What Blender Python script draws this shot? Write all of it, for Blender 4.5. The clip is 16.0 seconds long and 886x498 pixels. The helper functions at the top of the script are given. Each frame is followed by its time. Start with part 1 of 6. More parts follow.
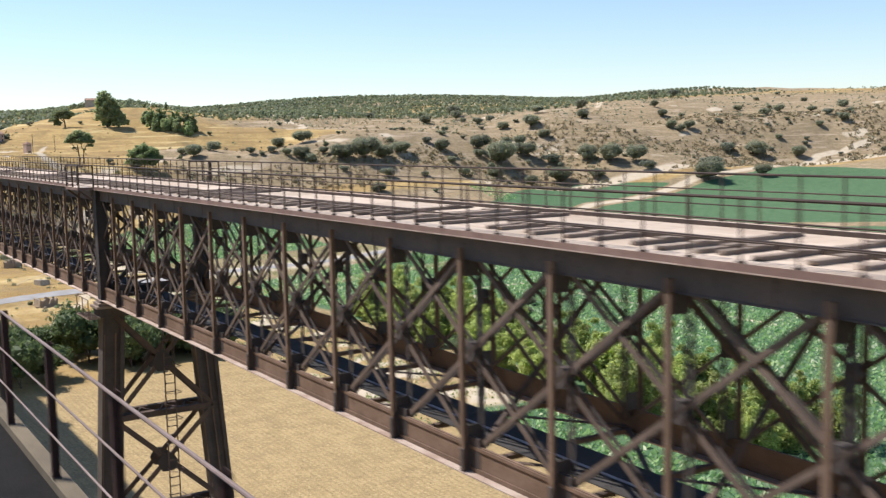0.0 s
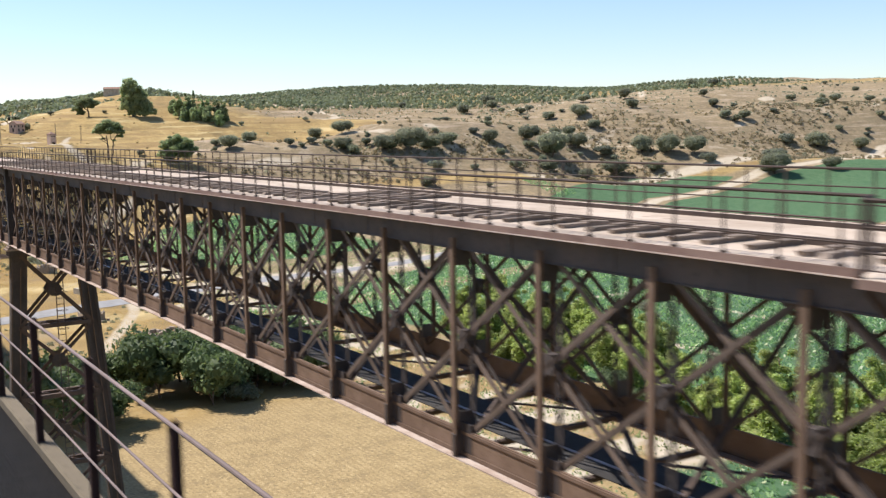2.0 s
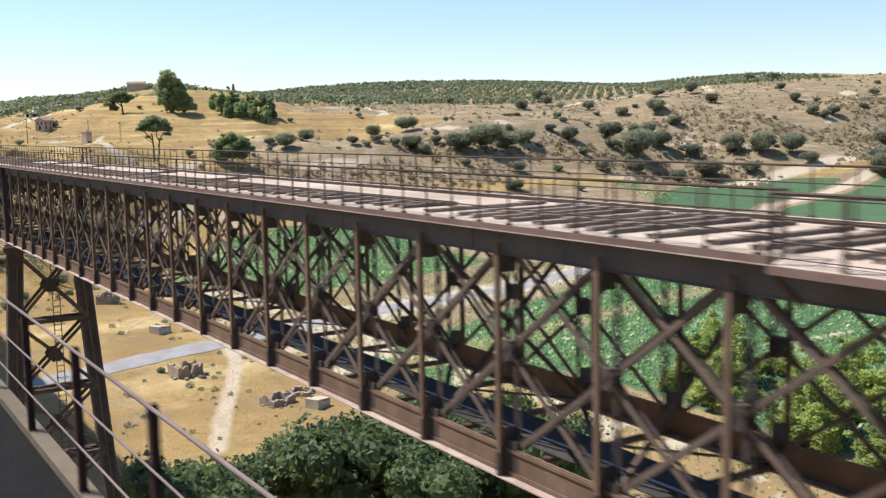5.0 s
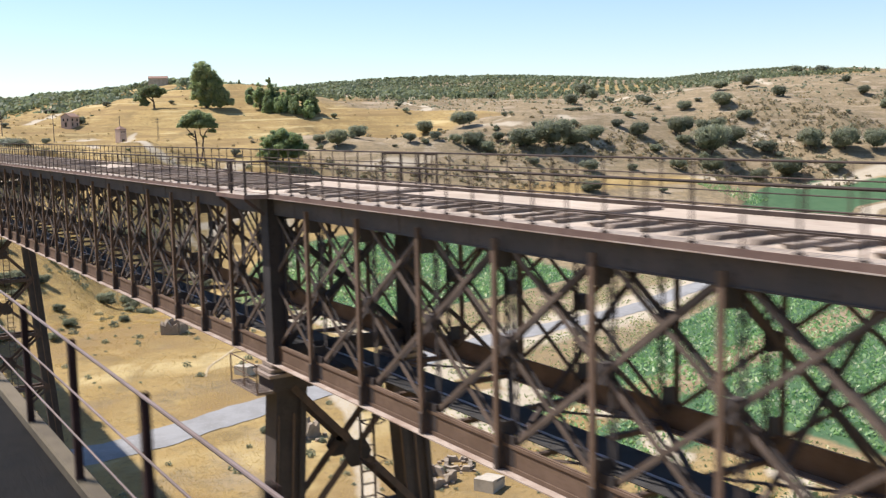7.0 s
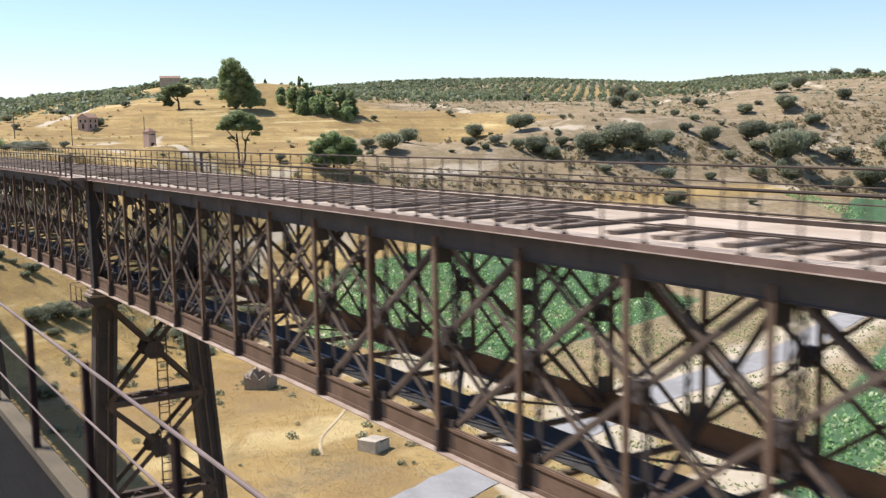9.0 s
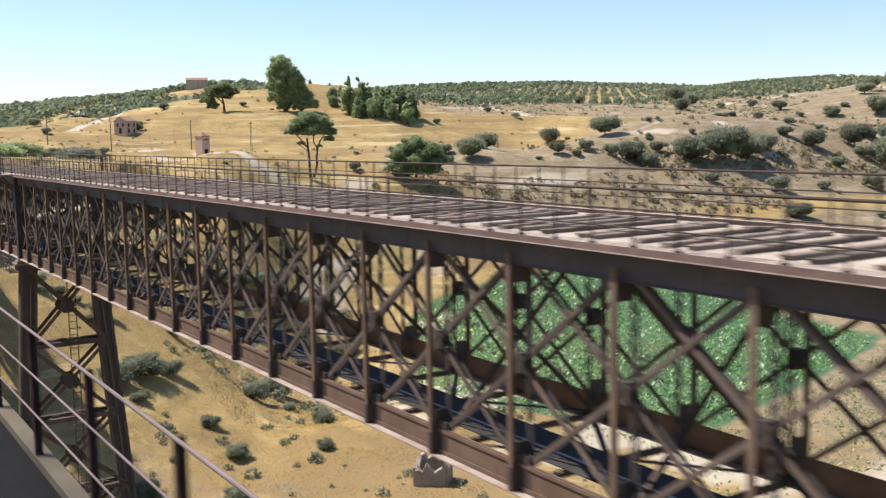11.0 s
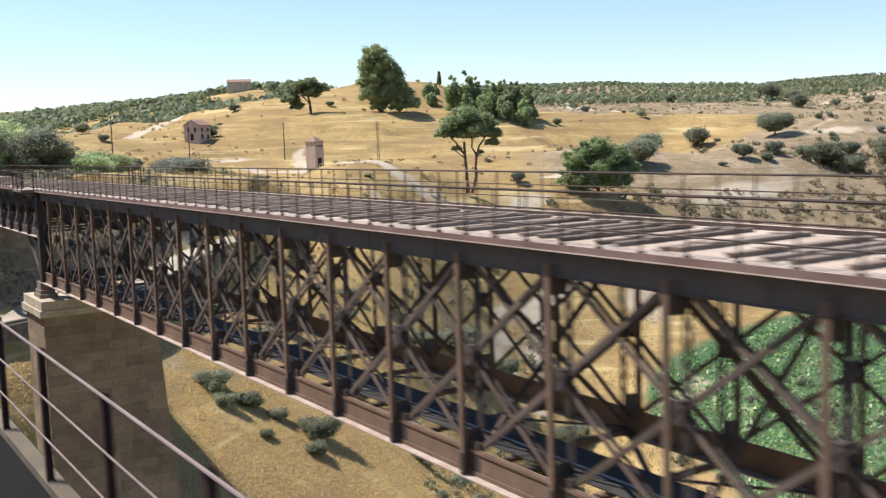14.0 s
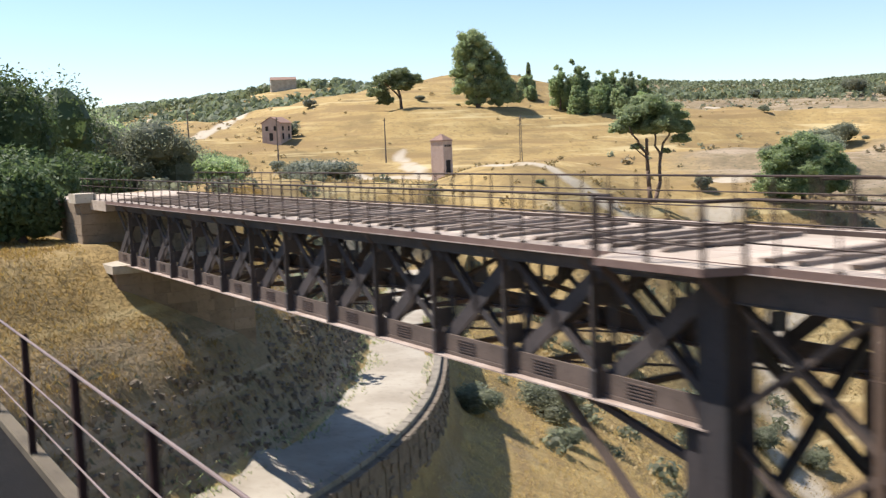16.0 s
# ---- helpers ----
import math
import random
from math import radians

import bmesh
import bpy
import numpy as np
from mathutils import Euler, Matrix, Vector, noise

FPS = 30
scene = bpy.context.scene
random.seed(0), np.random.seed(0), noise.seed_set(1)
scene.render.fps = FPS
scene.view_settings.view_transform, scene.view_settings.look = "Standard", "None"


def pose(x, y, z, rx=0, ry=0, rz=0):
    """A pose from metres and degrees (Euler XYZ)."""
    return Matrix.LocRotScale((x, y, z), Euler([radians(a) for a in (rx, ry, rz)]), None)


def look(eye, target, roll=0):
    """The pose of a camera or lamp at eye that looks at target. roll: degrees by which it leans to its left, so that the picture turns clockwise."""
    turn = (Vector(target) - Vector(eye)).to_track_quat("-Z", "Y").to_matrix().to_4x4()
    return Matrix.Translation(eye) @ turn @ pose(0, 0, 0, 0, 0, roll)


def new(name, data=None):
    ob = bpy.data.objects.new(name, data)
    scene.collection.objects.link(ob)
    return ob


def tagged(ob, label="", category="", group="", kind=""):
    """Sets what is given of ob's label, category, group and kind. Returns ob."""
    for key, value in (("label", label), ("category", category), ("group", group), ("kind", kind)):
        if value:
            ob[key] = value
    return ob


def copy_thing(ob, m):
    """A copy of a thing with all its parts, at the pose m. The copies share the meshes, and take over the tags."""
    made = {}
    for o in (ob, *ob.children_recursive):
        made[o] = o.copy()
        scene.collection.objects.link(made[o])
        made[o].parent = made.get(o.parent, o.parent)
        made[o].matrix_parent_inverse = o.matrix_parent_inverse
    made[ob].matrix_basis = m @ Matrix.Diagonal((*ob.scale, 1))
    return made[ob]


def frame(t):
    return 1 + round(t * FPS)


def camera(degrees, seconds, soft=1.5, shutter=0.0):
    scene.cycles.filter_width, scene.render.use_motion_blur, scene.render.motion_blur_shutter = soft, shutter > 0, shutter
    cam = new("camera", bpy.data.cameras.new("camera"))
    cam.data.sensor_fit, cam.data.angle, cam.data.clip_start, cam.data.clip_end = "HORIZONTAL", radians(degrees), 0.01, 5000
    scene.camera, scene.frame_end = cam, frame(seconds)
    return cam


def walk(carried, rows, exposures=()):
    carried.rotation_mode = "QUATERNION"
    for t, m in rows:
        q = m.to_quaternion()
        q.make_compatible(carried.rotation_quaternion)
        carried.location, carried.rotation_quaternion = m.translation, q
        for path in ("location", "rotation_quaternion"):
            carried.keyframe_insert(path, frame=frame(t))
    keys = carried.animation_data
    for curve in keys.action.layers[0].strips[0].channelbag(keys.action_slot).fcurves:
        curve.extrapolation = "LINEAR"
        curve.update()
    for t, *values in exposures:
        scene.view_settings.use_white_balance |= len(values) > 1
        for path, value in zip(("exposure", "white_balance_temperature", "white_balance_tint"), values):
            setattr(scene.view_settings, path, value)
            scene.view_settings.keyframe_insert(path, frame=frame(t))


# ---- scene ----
cam = camera(46.46, 16.0, soft=1.3, shutter=0.23)
PATH = [
    (0, pose(0, 4.32, 1.711, 83.79, 1.17, -32.44)),
    (0.5, pose(0, 13.04, 1.711, 83.80, 1.20, -32.34)),
    (1, pose(0, 21.85, 1.711, 83.60, 1.16, -32.33)),
    (1.5, pose(0, 30.67, 1.711, 83.30, 1.45, -32.22)),
    (2, pose(0, 39.60, 1.711, 83.32, 1.12, -32.16)),
    (2.5, pose(0, 48.60, 1.711, 83.29, 1.07, -32.11)),
    (3, pose(0, 57.67, 1.711, 83.31, 1.03, -32.17)),
    (3.5, pose(0, 66.77, 1.711, 83.42, 0.82, -32.20)),
    (4, pose(0, 75.98, 1.711, 83.38, 0.95, -32.29)),
    (6.5, pose(0, 122.92, 1.711, 83.05, 1.43, -31.93)),
    (7, pose(0, 132.60, 1.711, 83.07, 1.34, -31.99)),
    (7.5, pose(0, 142.33, 1.711, 83.13, 1.28, -32.44)),
    (8, pose(0, 152.05, 1.711, 83.20, 1.20, -32.43)),
    (8.5, pose(0, 161.91, 1.711, 83.25, 1.16, -32.49)),
    (9, pose(0, 171.82, 1.711, 83.31, 1.11, -32.52)),
    (11.5, pose(0, 222.65, 1.711, 83.68, 1.18, -32.43)),
    (12, pose(0, 233.03, 1.711, 83.74, 1.10, -32.48)),
    (12.5, pose(0, 243.46, 1.711, 83.81, 1.17, -32.97)),
    (13, pose(0, 253.84, 1.711, 83.90, 1.54, -32.93)),
    (13.5, pose(0, 264.21, 1.711, 83.93, 1.81, -32.78)),
    (14, pose(0, 274.60, 1.711, 84.00, 1.89, -32.65)),
    (14.5, pose(0, 284.97, 1.711, 84.02, 1.73, -32.56)),
    (15, pose(0, 295.33, 1.711, 83.96, 2.11, -32.44)),
    (15.5, pose(0, 305.65, 1.711, 84.07, 2.41, -32.32)),
    (16, pose(0, 315.97, 1.711, 84.19, 2.23, -32.25)),
]
walk(cam, PATH, ((0, 0.57), (8, 0.58), (12, 0.61), (14.5, 0.67), (16, 0.71)))

# ---- light ----
SUN_EL, SUN_AZ = 57.0, -38.0
world = bpy.data.worlds.new("sky")
scene.world = world
world.use_nodes = True
sky = world.node_tree.nodes.new("ShaderNodeTexSky")
sky.sky_type, sky.sun_disc = "NISHITA", False
sky.sun_elevation, sky.sun_rotation = radians(SUN_EL), radians(SUN_AZ)
sky.air_density, sky.dust_density, sky.ozone_density = 1.0, 0.15, 2.5
back = world.node_tree.nodes["Background"]
back.inputs["Strength"].default_value = 0.106
tint = world.node_tree.nodes.new("ShaderNodeMix")
tint.data_type, tint.blend_type = "RGBA", "MULTIPLY"
tint.inputs[0].default_value, tint.inputs[7].default_value = 1.0, (0.95, 0.97, 1.06, 1)
world.node_tree.links.new(sky.outputs[0], tint.inputs[6])
world.node_tree.links.new(tint.outputs[2], back.inputs["Color"])
sun = new("sun", bpy.data.lights.new("sun", "SUN"))
sun.data.energy, sun.data.angle, sun.data.color = 5.0, radians(0.55), (1.0, 0.95, 0.925)
sun_way = Vector((math.sin(radians(SUN_AZ)) * math.cos(radians(SUN_EL)), math.cos(radians(SUN_AZ)) * math.cos(radians(SUN_EL)), math.sin(radians(SUN_EL))))
sun.matrix_world = look(sun_way * 200, (0, 0, 0))


# ---- materials ----
def node(tree, kind, **values):
    n = tree.nodes.new(kind)
    for key, value in values.items():
        n.inputs[key].default_value = value
    return n


def mix(tree, fac, a, b):
    m = tree.nodes.new("ShaderNodeMix")
    m.data_type = "RGBA"
    for sock, value in ((m.inputs[0], fac), (m.inputs[6], a), (m.inputs[7], b)):
        if isinstance(value, (tuple, float, int)):
            sock.default_value = (*value, 1) if isinstance(value, tuple) else value
        else:
            tree.links.new(value, sock)
    return m.outputs[2]


def band(tree, value, lo, hi):
    r = tree.nodes.new("ShaderNodeMapRange")
    r.inputs[1].default_value, r.inputs[2].default_value = lo, hi
    tree.links.new(value, r.inputs[0])
    return r.outputs[0]


def grain(tree, scale, detail=4.0, rough=0.6, stretch=(1, 1, 1), world_space=False):
    c = tree.nodes.new("ShaderNodeNewGeometry" if world_space else "ShaderNodeTexCoord")
    mp = tree.nodes.new("ShaderNodeMapping")
    mp.inputs["Scale"].default_value = stretch
    tree.links.new(c.outputs["Position" if world_space else "Object"], mp.inputs[0])
    n = node(tree, "ShaderNodeTexNoise", Scale=scale, Detail=detail, Roughness=rough)
    tree.links.new(mp.outputs[0], n.inputs["Vector"])
    return n.outputs["Fac"]


def surface(name, base, second, third=None, scale=2.0, fine=20.0, rough=0.8, bump=0.3, metal=0.0, spread=0.12, edges=(0.42, 0.62), stretch=(1, 1, 1), depth=0.02):
    """Two-scale mottled paint, stone, steel or soil; each object shifts a little in value."""
    m = bpy.data.materials.new(name)
    m.use_nodes = True
    t = m.node_tree
    b = t.nodes["Principled BSDF"]
    big, small = grain(t, scale, 5, 0.65, stretch, True), grain(t, fine, 4, 0.7, stretch, True)
    col = mix(t, band(t, big, *edges), base, second)
    if third:
        col = mix(t, band(t, small, 0.55, 0.72), col, third)
    info = t.nodes.new("ShaderNodeObjectInfo")
    hsv = t.nodes.new("ShaderNodeHueSaturation")
    t.links.new(col, hsv.inputs["Color"])
    r = t.nodes.new("ShaderNodeMapRange")
    r.inputs[3].default_value, r.inputs[4].default_value = 1 - spread, 1 + spread
    t.links.new(info.outputs["Random"], r.inputs[0])
    t.links.new(r.outputs[0], hsv.inputs["Value"])
    t.links.new(hsv.outputs[0], b.inputs["Base Color"])
    b.inputs["Roughness"].default_value, b.inputs["Metallic"].default_value = rough, metal
    b.inputs["Specular IOR Level"].default_value = 0.15
    bp = node(t, "ShaderNodeBump", Strength=bump, Distance=depth)
    t.links.new(small, bp.inputs["Height"])
    t.links.new(bp.outputs[0], b.inputs["Normal"])
    return m


def foliage(name, dark, light, warm, through_light=0.35, fleck=None):
    """Leaves that differ one from the other."""
    m = bpy.data.materials.new(name)
    m.use_nodes = True
    t = m.node_tree
    b = t.nodes["Principled BSDF"]
    geo = t.nodes.new("ShaderNodeNewGeometry")
    info = t.nodes.new("ShaderNodeObjectInfo")
    col = mix(t, geo.outputs["Random Per Island"], dark, light)
    col = mix(t, band(t, grain(t, 0.35, 3, 0.6, (1, 1, 1), True), 0.5, 0.75), col, warm)
    if fleck:
        col = mix(t, band(t, geo.outputs["Random Per Island"], 0.85, 0.89), col, fleck)
    hsv = t.nodes.new("ShaderNodeHueSaturation")
    r = t.nodes.new("ShaderNodeMapRange")
    r.inputs[3].default_value, r.inputs[4].default_value = 0.75, 1.25
    t.links.new(info.outputs["Random"], r.inputs[0])
    t.links.new(r.outputs[0], hsv.inputs["Value"])
    t.links.new(col, hsv.inputs["Color"])
    t.links.new(hsv.outputs[0], b.inputs["Base Color"])
    b.inputs["Roughness"].default_value = 0.6
    b.inputs["Specular IOR Level"].default_value = 0.25
    thin = t.nodes.new("ShaderNodeBsdfTranslucent")
    glow = t.nodes.new("ShaderNodeHueSaturation")
    glow.inputs["Value"].default_value, glow.inputs["Saturation"].default_value = 1.5, 1.15
    t.links.new(hsv.outputs[0], glow.inputs["Color"])
    t.links.new(glow.outputs[0], thin.inputs["Color"])
    both = t.nodes.new("ShaderNodeMixShader")
    both.inputs[0].default_value = through_light
    t.links.new(b.outputs[0], both.inputs[1])
    t.links.new(thin.outputs[0], both.inputs[2])
    t.links.new(both.outputs[0], t.nodes["Material Output"].inputs["Surface"])
    return m


STEEL = surface("riveted_steel", (0.080, 0.060, 0.050), (0.115, 0.078, 0.06), (0.05, 0.039, 0.034), 1.6, 14, 0.75, 0.25, 0.0, 0.15)
RUST = surface("rusted_steel", (0.135, 0.090, 0.062), (0.178, 0.12, 0.085), (0.092, 0.058, 0.040), 1.3, 16, 0.8, 0.25, 0.0, 0.12)
LATTICE = surface("brown_lattice_bar", (0.105, 0.079, 0.062), (0.14, 0.105, 0.083), (0.07, 0.051, 0.04), 1.3, 16, 0.8, 0.25, 0.0, 0.15)
WEB = surface("sooty_steel", (0.060, 0.052, 0.049), (0.083, 0.067, 0.060), (0.043, 0.038, 0.036), 0.9, 9, 0.7, 0.2, 0.0, 0.08)
# darker copy of the web steel: shade below deck and refuges is in the colour
ENDPLATE = surface("shaded_end_plate", (0.046, 0.042, 0.041), (0.060, 0.051, 0.048), (0.034, 0.031, 0.03), 0.9, 9, 0.75, 0.2, 0.0, 0.08)
# top girder plate colour includes the shade beneath the overhanging deck edge
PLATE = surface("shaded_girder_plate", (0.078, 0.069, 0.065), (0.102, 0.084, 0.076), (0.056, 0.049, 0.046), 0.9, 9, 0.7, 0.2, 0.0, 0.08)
FLANGE = surface("dusty_flange", (0.42, 0.34, 0.28), (0.30, 0.22, 0.17), (0.2, 0.14, 0.11), 1.2, 12, 0.85, 0.25)
DECK = surface("dusty_deck_plate", (0.47, 0.38, 0.295), (0.38, 0.30, 0.225), (0.28, 0.215, 0.16), 0.9, 5, 0.9, 0.3, 0.0, 0.10, stretch=(1, 0.35, 1))
EDGE = surface("rusty_edge_angle", (0.155, 0.10, 0.08), (0.20, 0.135, 0.107), (0.11, 0.072, 0.058), 1.1, 12, 0.8, 0.25)
TIMBER = surface("weathered_timber", (0.20, 0.155, 0.12), (0.27, 0.215, 0.17), (0.12, 0.09, 0.07), 1.5, 18, 0.9, 0.6, 0.0, 0.3, stretch=(0.3, 2, 2))
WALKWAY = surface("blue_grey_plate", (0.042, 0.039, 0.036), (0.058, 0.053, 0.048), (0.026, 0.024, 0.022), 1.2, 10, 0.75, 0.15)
CABLE = surface("galvanised_cable", (0.45, 0.45, 0.47), (0.36, 0.36, 0.38), None, 3, 20, 0.5, 0.1)
RAILPIPE = surface("brown_handrail", (0.056, 0.041, 0.033), (0.085, 0.06, 0.047), (0.04, 0.028, 0.022), 1.5, 14, 0.7, 0.2)
TUBE = surface("faded_red_tube", (0.21, 0.155, 0.135), (0.165, 0.12, 0.10), (0.12, 0.085, 0.068), 2, 15, 0.6, 0.15)
FENCEPOST = surface("rust_red_post", (0.045, 0.024, 0.02), (0.065, 0.034, 0.028), (0.03, 0.018, 0.015), 2, 18, 0.7, 0.2)
CONCRETE = surface("aged_concrete", (0.46, 0.40, 0.31), (0.36, 0.31, 0.24), (0.27, 0.23, 0.18), 0.8, 9, 0.9, 0.3)
# near-black ballast: the passing train's shadow is put into the colour
SHADED_BALLAST = surface("train_shaded_ballast", (0.014, 0.012, 0.010), (0.009, 0.008, 0.007), (0.022, 0.019, 0.016), 3, 22, 0.95, 0.9, depth=0.05)
BEARING = surface("dusty_bearing_steel", (0.27, 0.215, 0.175), (0.20, 0.155, 0.125), (0.13, 0.10, 0.08), 1.2, 12, 0.85, 0.3)
STONE = surface("buff_ashlar", (0.27, 0.205, 0.14), (0.20, 0.15, 0.10), (0.145, 0.11, 0.075), 0.5, 6, 0.9, 0.4, 0.0, 0.16, depth=0.03)
MORTAR = surface("lime_mortar", (0.22, 0.175, 0.125), (0.17, 0.135, 0.095), None, 0.7, 8, 0.95, 0.3)
CAPSTONE = surface("pale_capstone", (0.50, 0.43, 0.325), (0.39, 0.33, 0.24), (0.28, 0.23, 0.165), 0.9, 7, 0.9, 0.4)
ROAD = surface("bleached_asphalt", (0.33, 0.32, 0.305), (0.27, 0.26, 0.245), (0.38, 0.365, 0.34), 0.25, 3, 0.95, 0.15)
LANE = surface("white_dust_lane", (0.40, 0.35, 0.27), (0.31, 0.265, 0.20), (0.25, 0.21, 0.155), 0.25, 3, 0.95, 0.2)
RUBBLE = surface("brown_rubble", (0.20, 0.16, 0.115), (0.14, 0.112, 0.082), (0.26, 0.21, 0.155), 1.4, 5, 0.95, 0.8, depth=0.08)
BANKSTONE = surface("dark_bank_stone", (0.19, 0.15, 0.11), (0.13, 0.105, 0.078), (0.25, 0.205, 0.155), 1.4, 5, 0.95, 0.8, depth=0.08)
LANESTONE = surface("dull_lane_kerb", (0.30, 0.26, 0.20), (0.22, 0.19, 0.145), (0.16, 0.135, 0.10), 0.9, 7, 0.95, 0.5, 0.0, 0.2, depth=0.04)
PLASTER = surface("pink_plaster", (0.50, 0.37, 0.30), (0.42, 0.30, 0.24), (0.56, 0.46, 0.38), 0.7, 6, 0.9, 0.3)
TILE = surface("old_clay_tile", (0.30, 0.19, 0.14), (0.24, 0.16, 0.12), None, 1.2, 9, 0.9, 0.4)
DARKHOLE = surface("dark_opening", (0.03, 0.027, 0.025), (0.04, 0.035, 0.03), None, 1, 6, 0.9, 0.1)
BARK = surface("grey_brown_bark", (0.17, 0.115, 0.085), (0.115, 0.08, 0.06), (0.07, 0.05, 0.04), 2, 10, 0.95, 0.7, depth=0.05)
POLEWOOD = surface("creosoted_pole", (0.13, 0.10, 0.08), (0.17, 0.14, 0.115), None, 2, 14, 0.9, 0.3)
PINE_LEAF = foliage("pine_needles", (0.145, 0.175, 0.095), (0.32, 0.36, 0.20), (0.285, 0.315, 0.165), 0.58)
OAK_LEAF = foliage("holm_oak_leaves", (0.14, 0.15, 0.10), (0.27, 0.28, 0.19), (0.245, 0.24, 0.16), 0.58)
GREEN_LEAF = foliage("fresh_leaves", (0.16, 0.21, 0.10), (0.35, 0.40, 0.215), (0.31, 0.35, 0.185), 0.58)
DARK_LEAF = foliage("shaded_leaves", (0.06, 0.085, 0.036), (0.135, 0.175, 0.075), (0.115, 0.14, 0.06))
GREY_LEAF = foliage("grey_green_leaves", (0.13, 0.14, 0.10), (0.25, 0.26, 0.185), (0.21, 0.205, 0.14))
OLIVE_LEAF = foliage("olive_leaves", (0.11, 0.13, 0.075), (0.205, 0.23, 0.135), (0.19, 0.205, 0.115))
REED_LEAF = foliage("yellow_green_reeds", (0.19, 0.235, 0.075), (0.40, 0.45, 0.165), (0.36, 0.37, 0.16), 0.55)
CROP_LEAF = foliage("crop_leaves", (0.135, 0.23, 0.098), (0.25, 0.36, 0.165), (0.29, 0.38, 0.17), 0.4, (0.46, 0.48, 0.31))
TUFT = foliage("brown_grass", (0.18, 0.122, 0.045), (0.29, 0.20, 0.078), (0.19, 0.14, 0.055), 0.4, (0.37, 0.27, 0.105))
WEED = foliage("roadside_weed_leaves", (0.16, 0.20, 0.09), (0.30, 0.33, 0.16), (0.36, 0.33, 0.17), 0.4, (0.55, 0.48, 0.28))
MEADOW = foliage("meadow_straw", (0.40, 0.29, 0.13), (0.52, 0.39, 0.18), (0.43, 0.32, 0.145), 0.6)
TUSSOCK = foliage("straw_tussock", (0.25, 0.19, 0.09), (0.40, 0.31, 0.155), (0.27, 0.22, 0.11), 0.2)
DRY_SCRUB = foliage("dry_scrub_twigs", (0.15, 0.125, 0.075), (0.27, 0.225, 0.14), (0.21, 0.19, 0.115), 0.4)
STRAW = foliage("dry_grass", (0.44, 0.33, 0.145), (0.62, 0.48, 0.235), (0.50, 0.375, 0.17), 0.5)
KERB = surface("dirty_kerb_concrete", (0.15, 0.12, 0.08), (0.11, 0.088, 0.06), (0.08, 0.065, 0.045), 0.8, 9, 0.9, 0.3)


# ---- ground ----
def step(v, lo, hi):
    v = np.clip((v - lo) / (hi - lo), 0, 1)
    return v * v * (3 - 2 * v)


BANK_SHAPE = [
    (25, 345, -4.3, 45), (45, 320, 4.8, 50), (42, 362, -9.9, 28), (62, 382, -5.6, 32), (85, 445, -2.6, 60), (60, 560, 0.4, 90),
    (130, 525, 11.3, 60), (100, 417, 5.8, 30), (122, 415, 4.0, 30), (106, 390, 3.1, 40), (150, 370, -2.9, 45), (170, 400, 15.3, 50),
    (190, 460, -9.1, 50), (240, 410, 14.7, 60), (328, 430, -6.5, 40), (326, 475, 5.9, 45),
]
HILL_SHAPE = [
    (274, 380, 2.0, 50), (410, 440, 6.5, 60), (420, 350, -1.2, 90), (560, 580, -2.2, 120), (280, 560, 4.4, 90), (180, 720, 8.4, 120),
    (330, 720, -1.9, 140), (600, 330, 12.4, 150), (700, 480, 13.9, 150), (60, 720, -14.4, 130), (-60, 300, 6.5, 80), (0, 610, -14.5, 110),
    (900, 300, 22.0, 250), (560, 800, 11.3, 200), (470, 500, 13.9, 80), (96, 561, 5.5, 40),
]
SPUR_SHAPE = [
    (192, 450, -3.0, 30), (240, 432, -1.5, 30), (166, 456, 1.6, 26), (125, 438, -8.4, 22), (118, 408, 4.0, 20), (168, 494, 3.8, 22), (215, 488, 7.6, 34),
    (281, 416, -0.9, 34), (338, 440, 1.7, 34), (339, 386, 7.4, 26), (369, 371, 7.9, 26), (410, 349, 5.2, 30), (365, 458, 7.9, 36), (401, 430, -4.0, 34), (551, 584, 3.8, 80), (166, 550, 8.0, 34), (111, 510, 1.8, 20),
]
LANE_LINE = [(-14, 331.3), (2, 339.8), (11.6, 345.8), (14, 347.3), (17.6, 350.5), (20.5, 353.8), (24, 358.8), (28, 365.3), (36, 379.3), (46, 392.3)]
LANE_Z = -9.0


def toe(x):
    """Where the valley floor ends and the bank begins."""
    return 300 + 85 * step(x, 25, 105) - 20 * step(x, 230, 380) - 60 * step(x, 420, 670)


def natural(x, y):
    s = y - toe(x)
    floor_z = -34 + 10 * step(x, 180, 440) + 40 * step(x, 520, 1220)
    z = floor_z + (np.maximum(floor_z, -3) - floor_z) * step(s, 0, 65) + 30 * step(s, 50, 380) + 14 * step(s, 330, 1030)
    for hx, hy, h, r in (*BANK_SHAPE, *HILL_SHAPE, *SPUR_SHAPE):
        z = z + h * np.exp(-((x - hx) ** 2 + (y - hy) ** 2) / r ** 2)
    far_dip = np.where(y < 720, np.exp(-((y - 720) / 110) ** 2), 1.0)
    z = z - (3 + 6 * step(x, 185, 295)) * far_dip + 18 * step(x, 200, 550) * np.exp(-((y - 1050) / 180) ** 2)
    z = z + 3.0 * np.exp(-((x - 178) ** 2 + (y - 722) ** 2) / 28 ** 2)
    return z


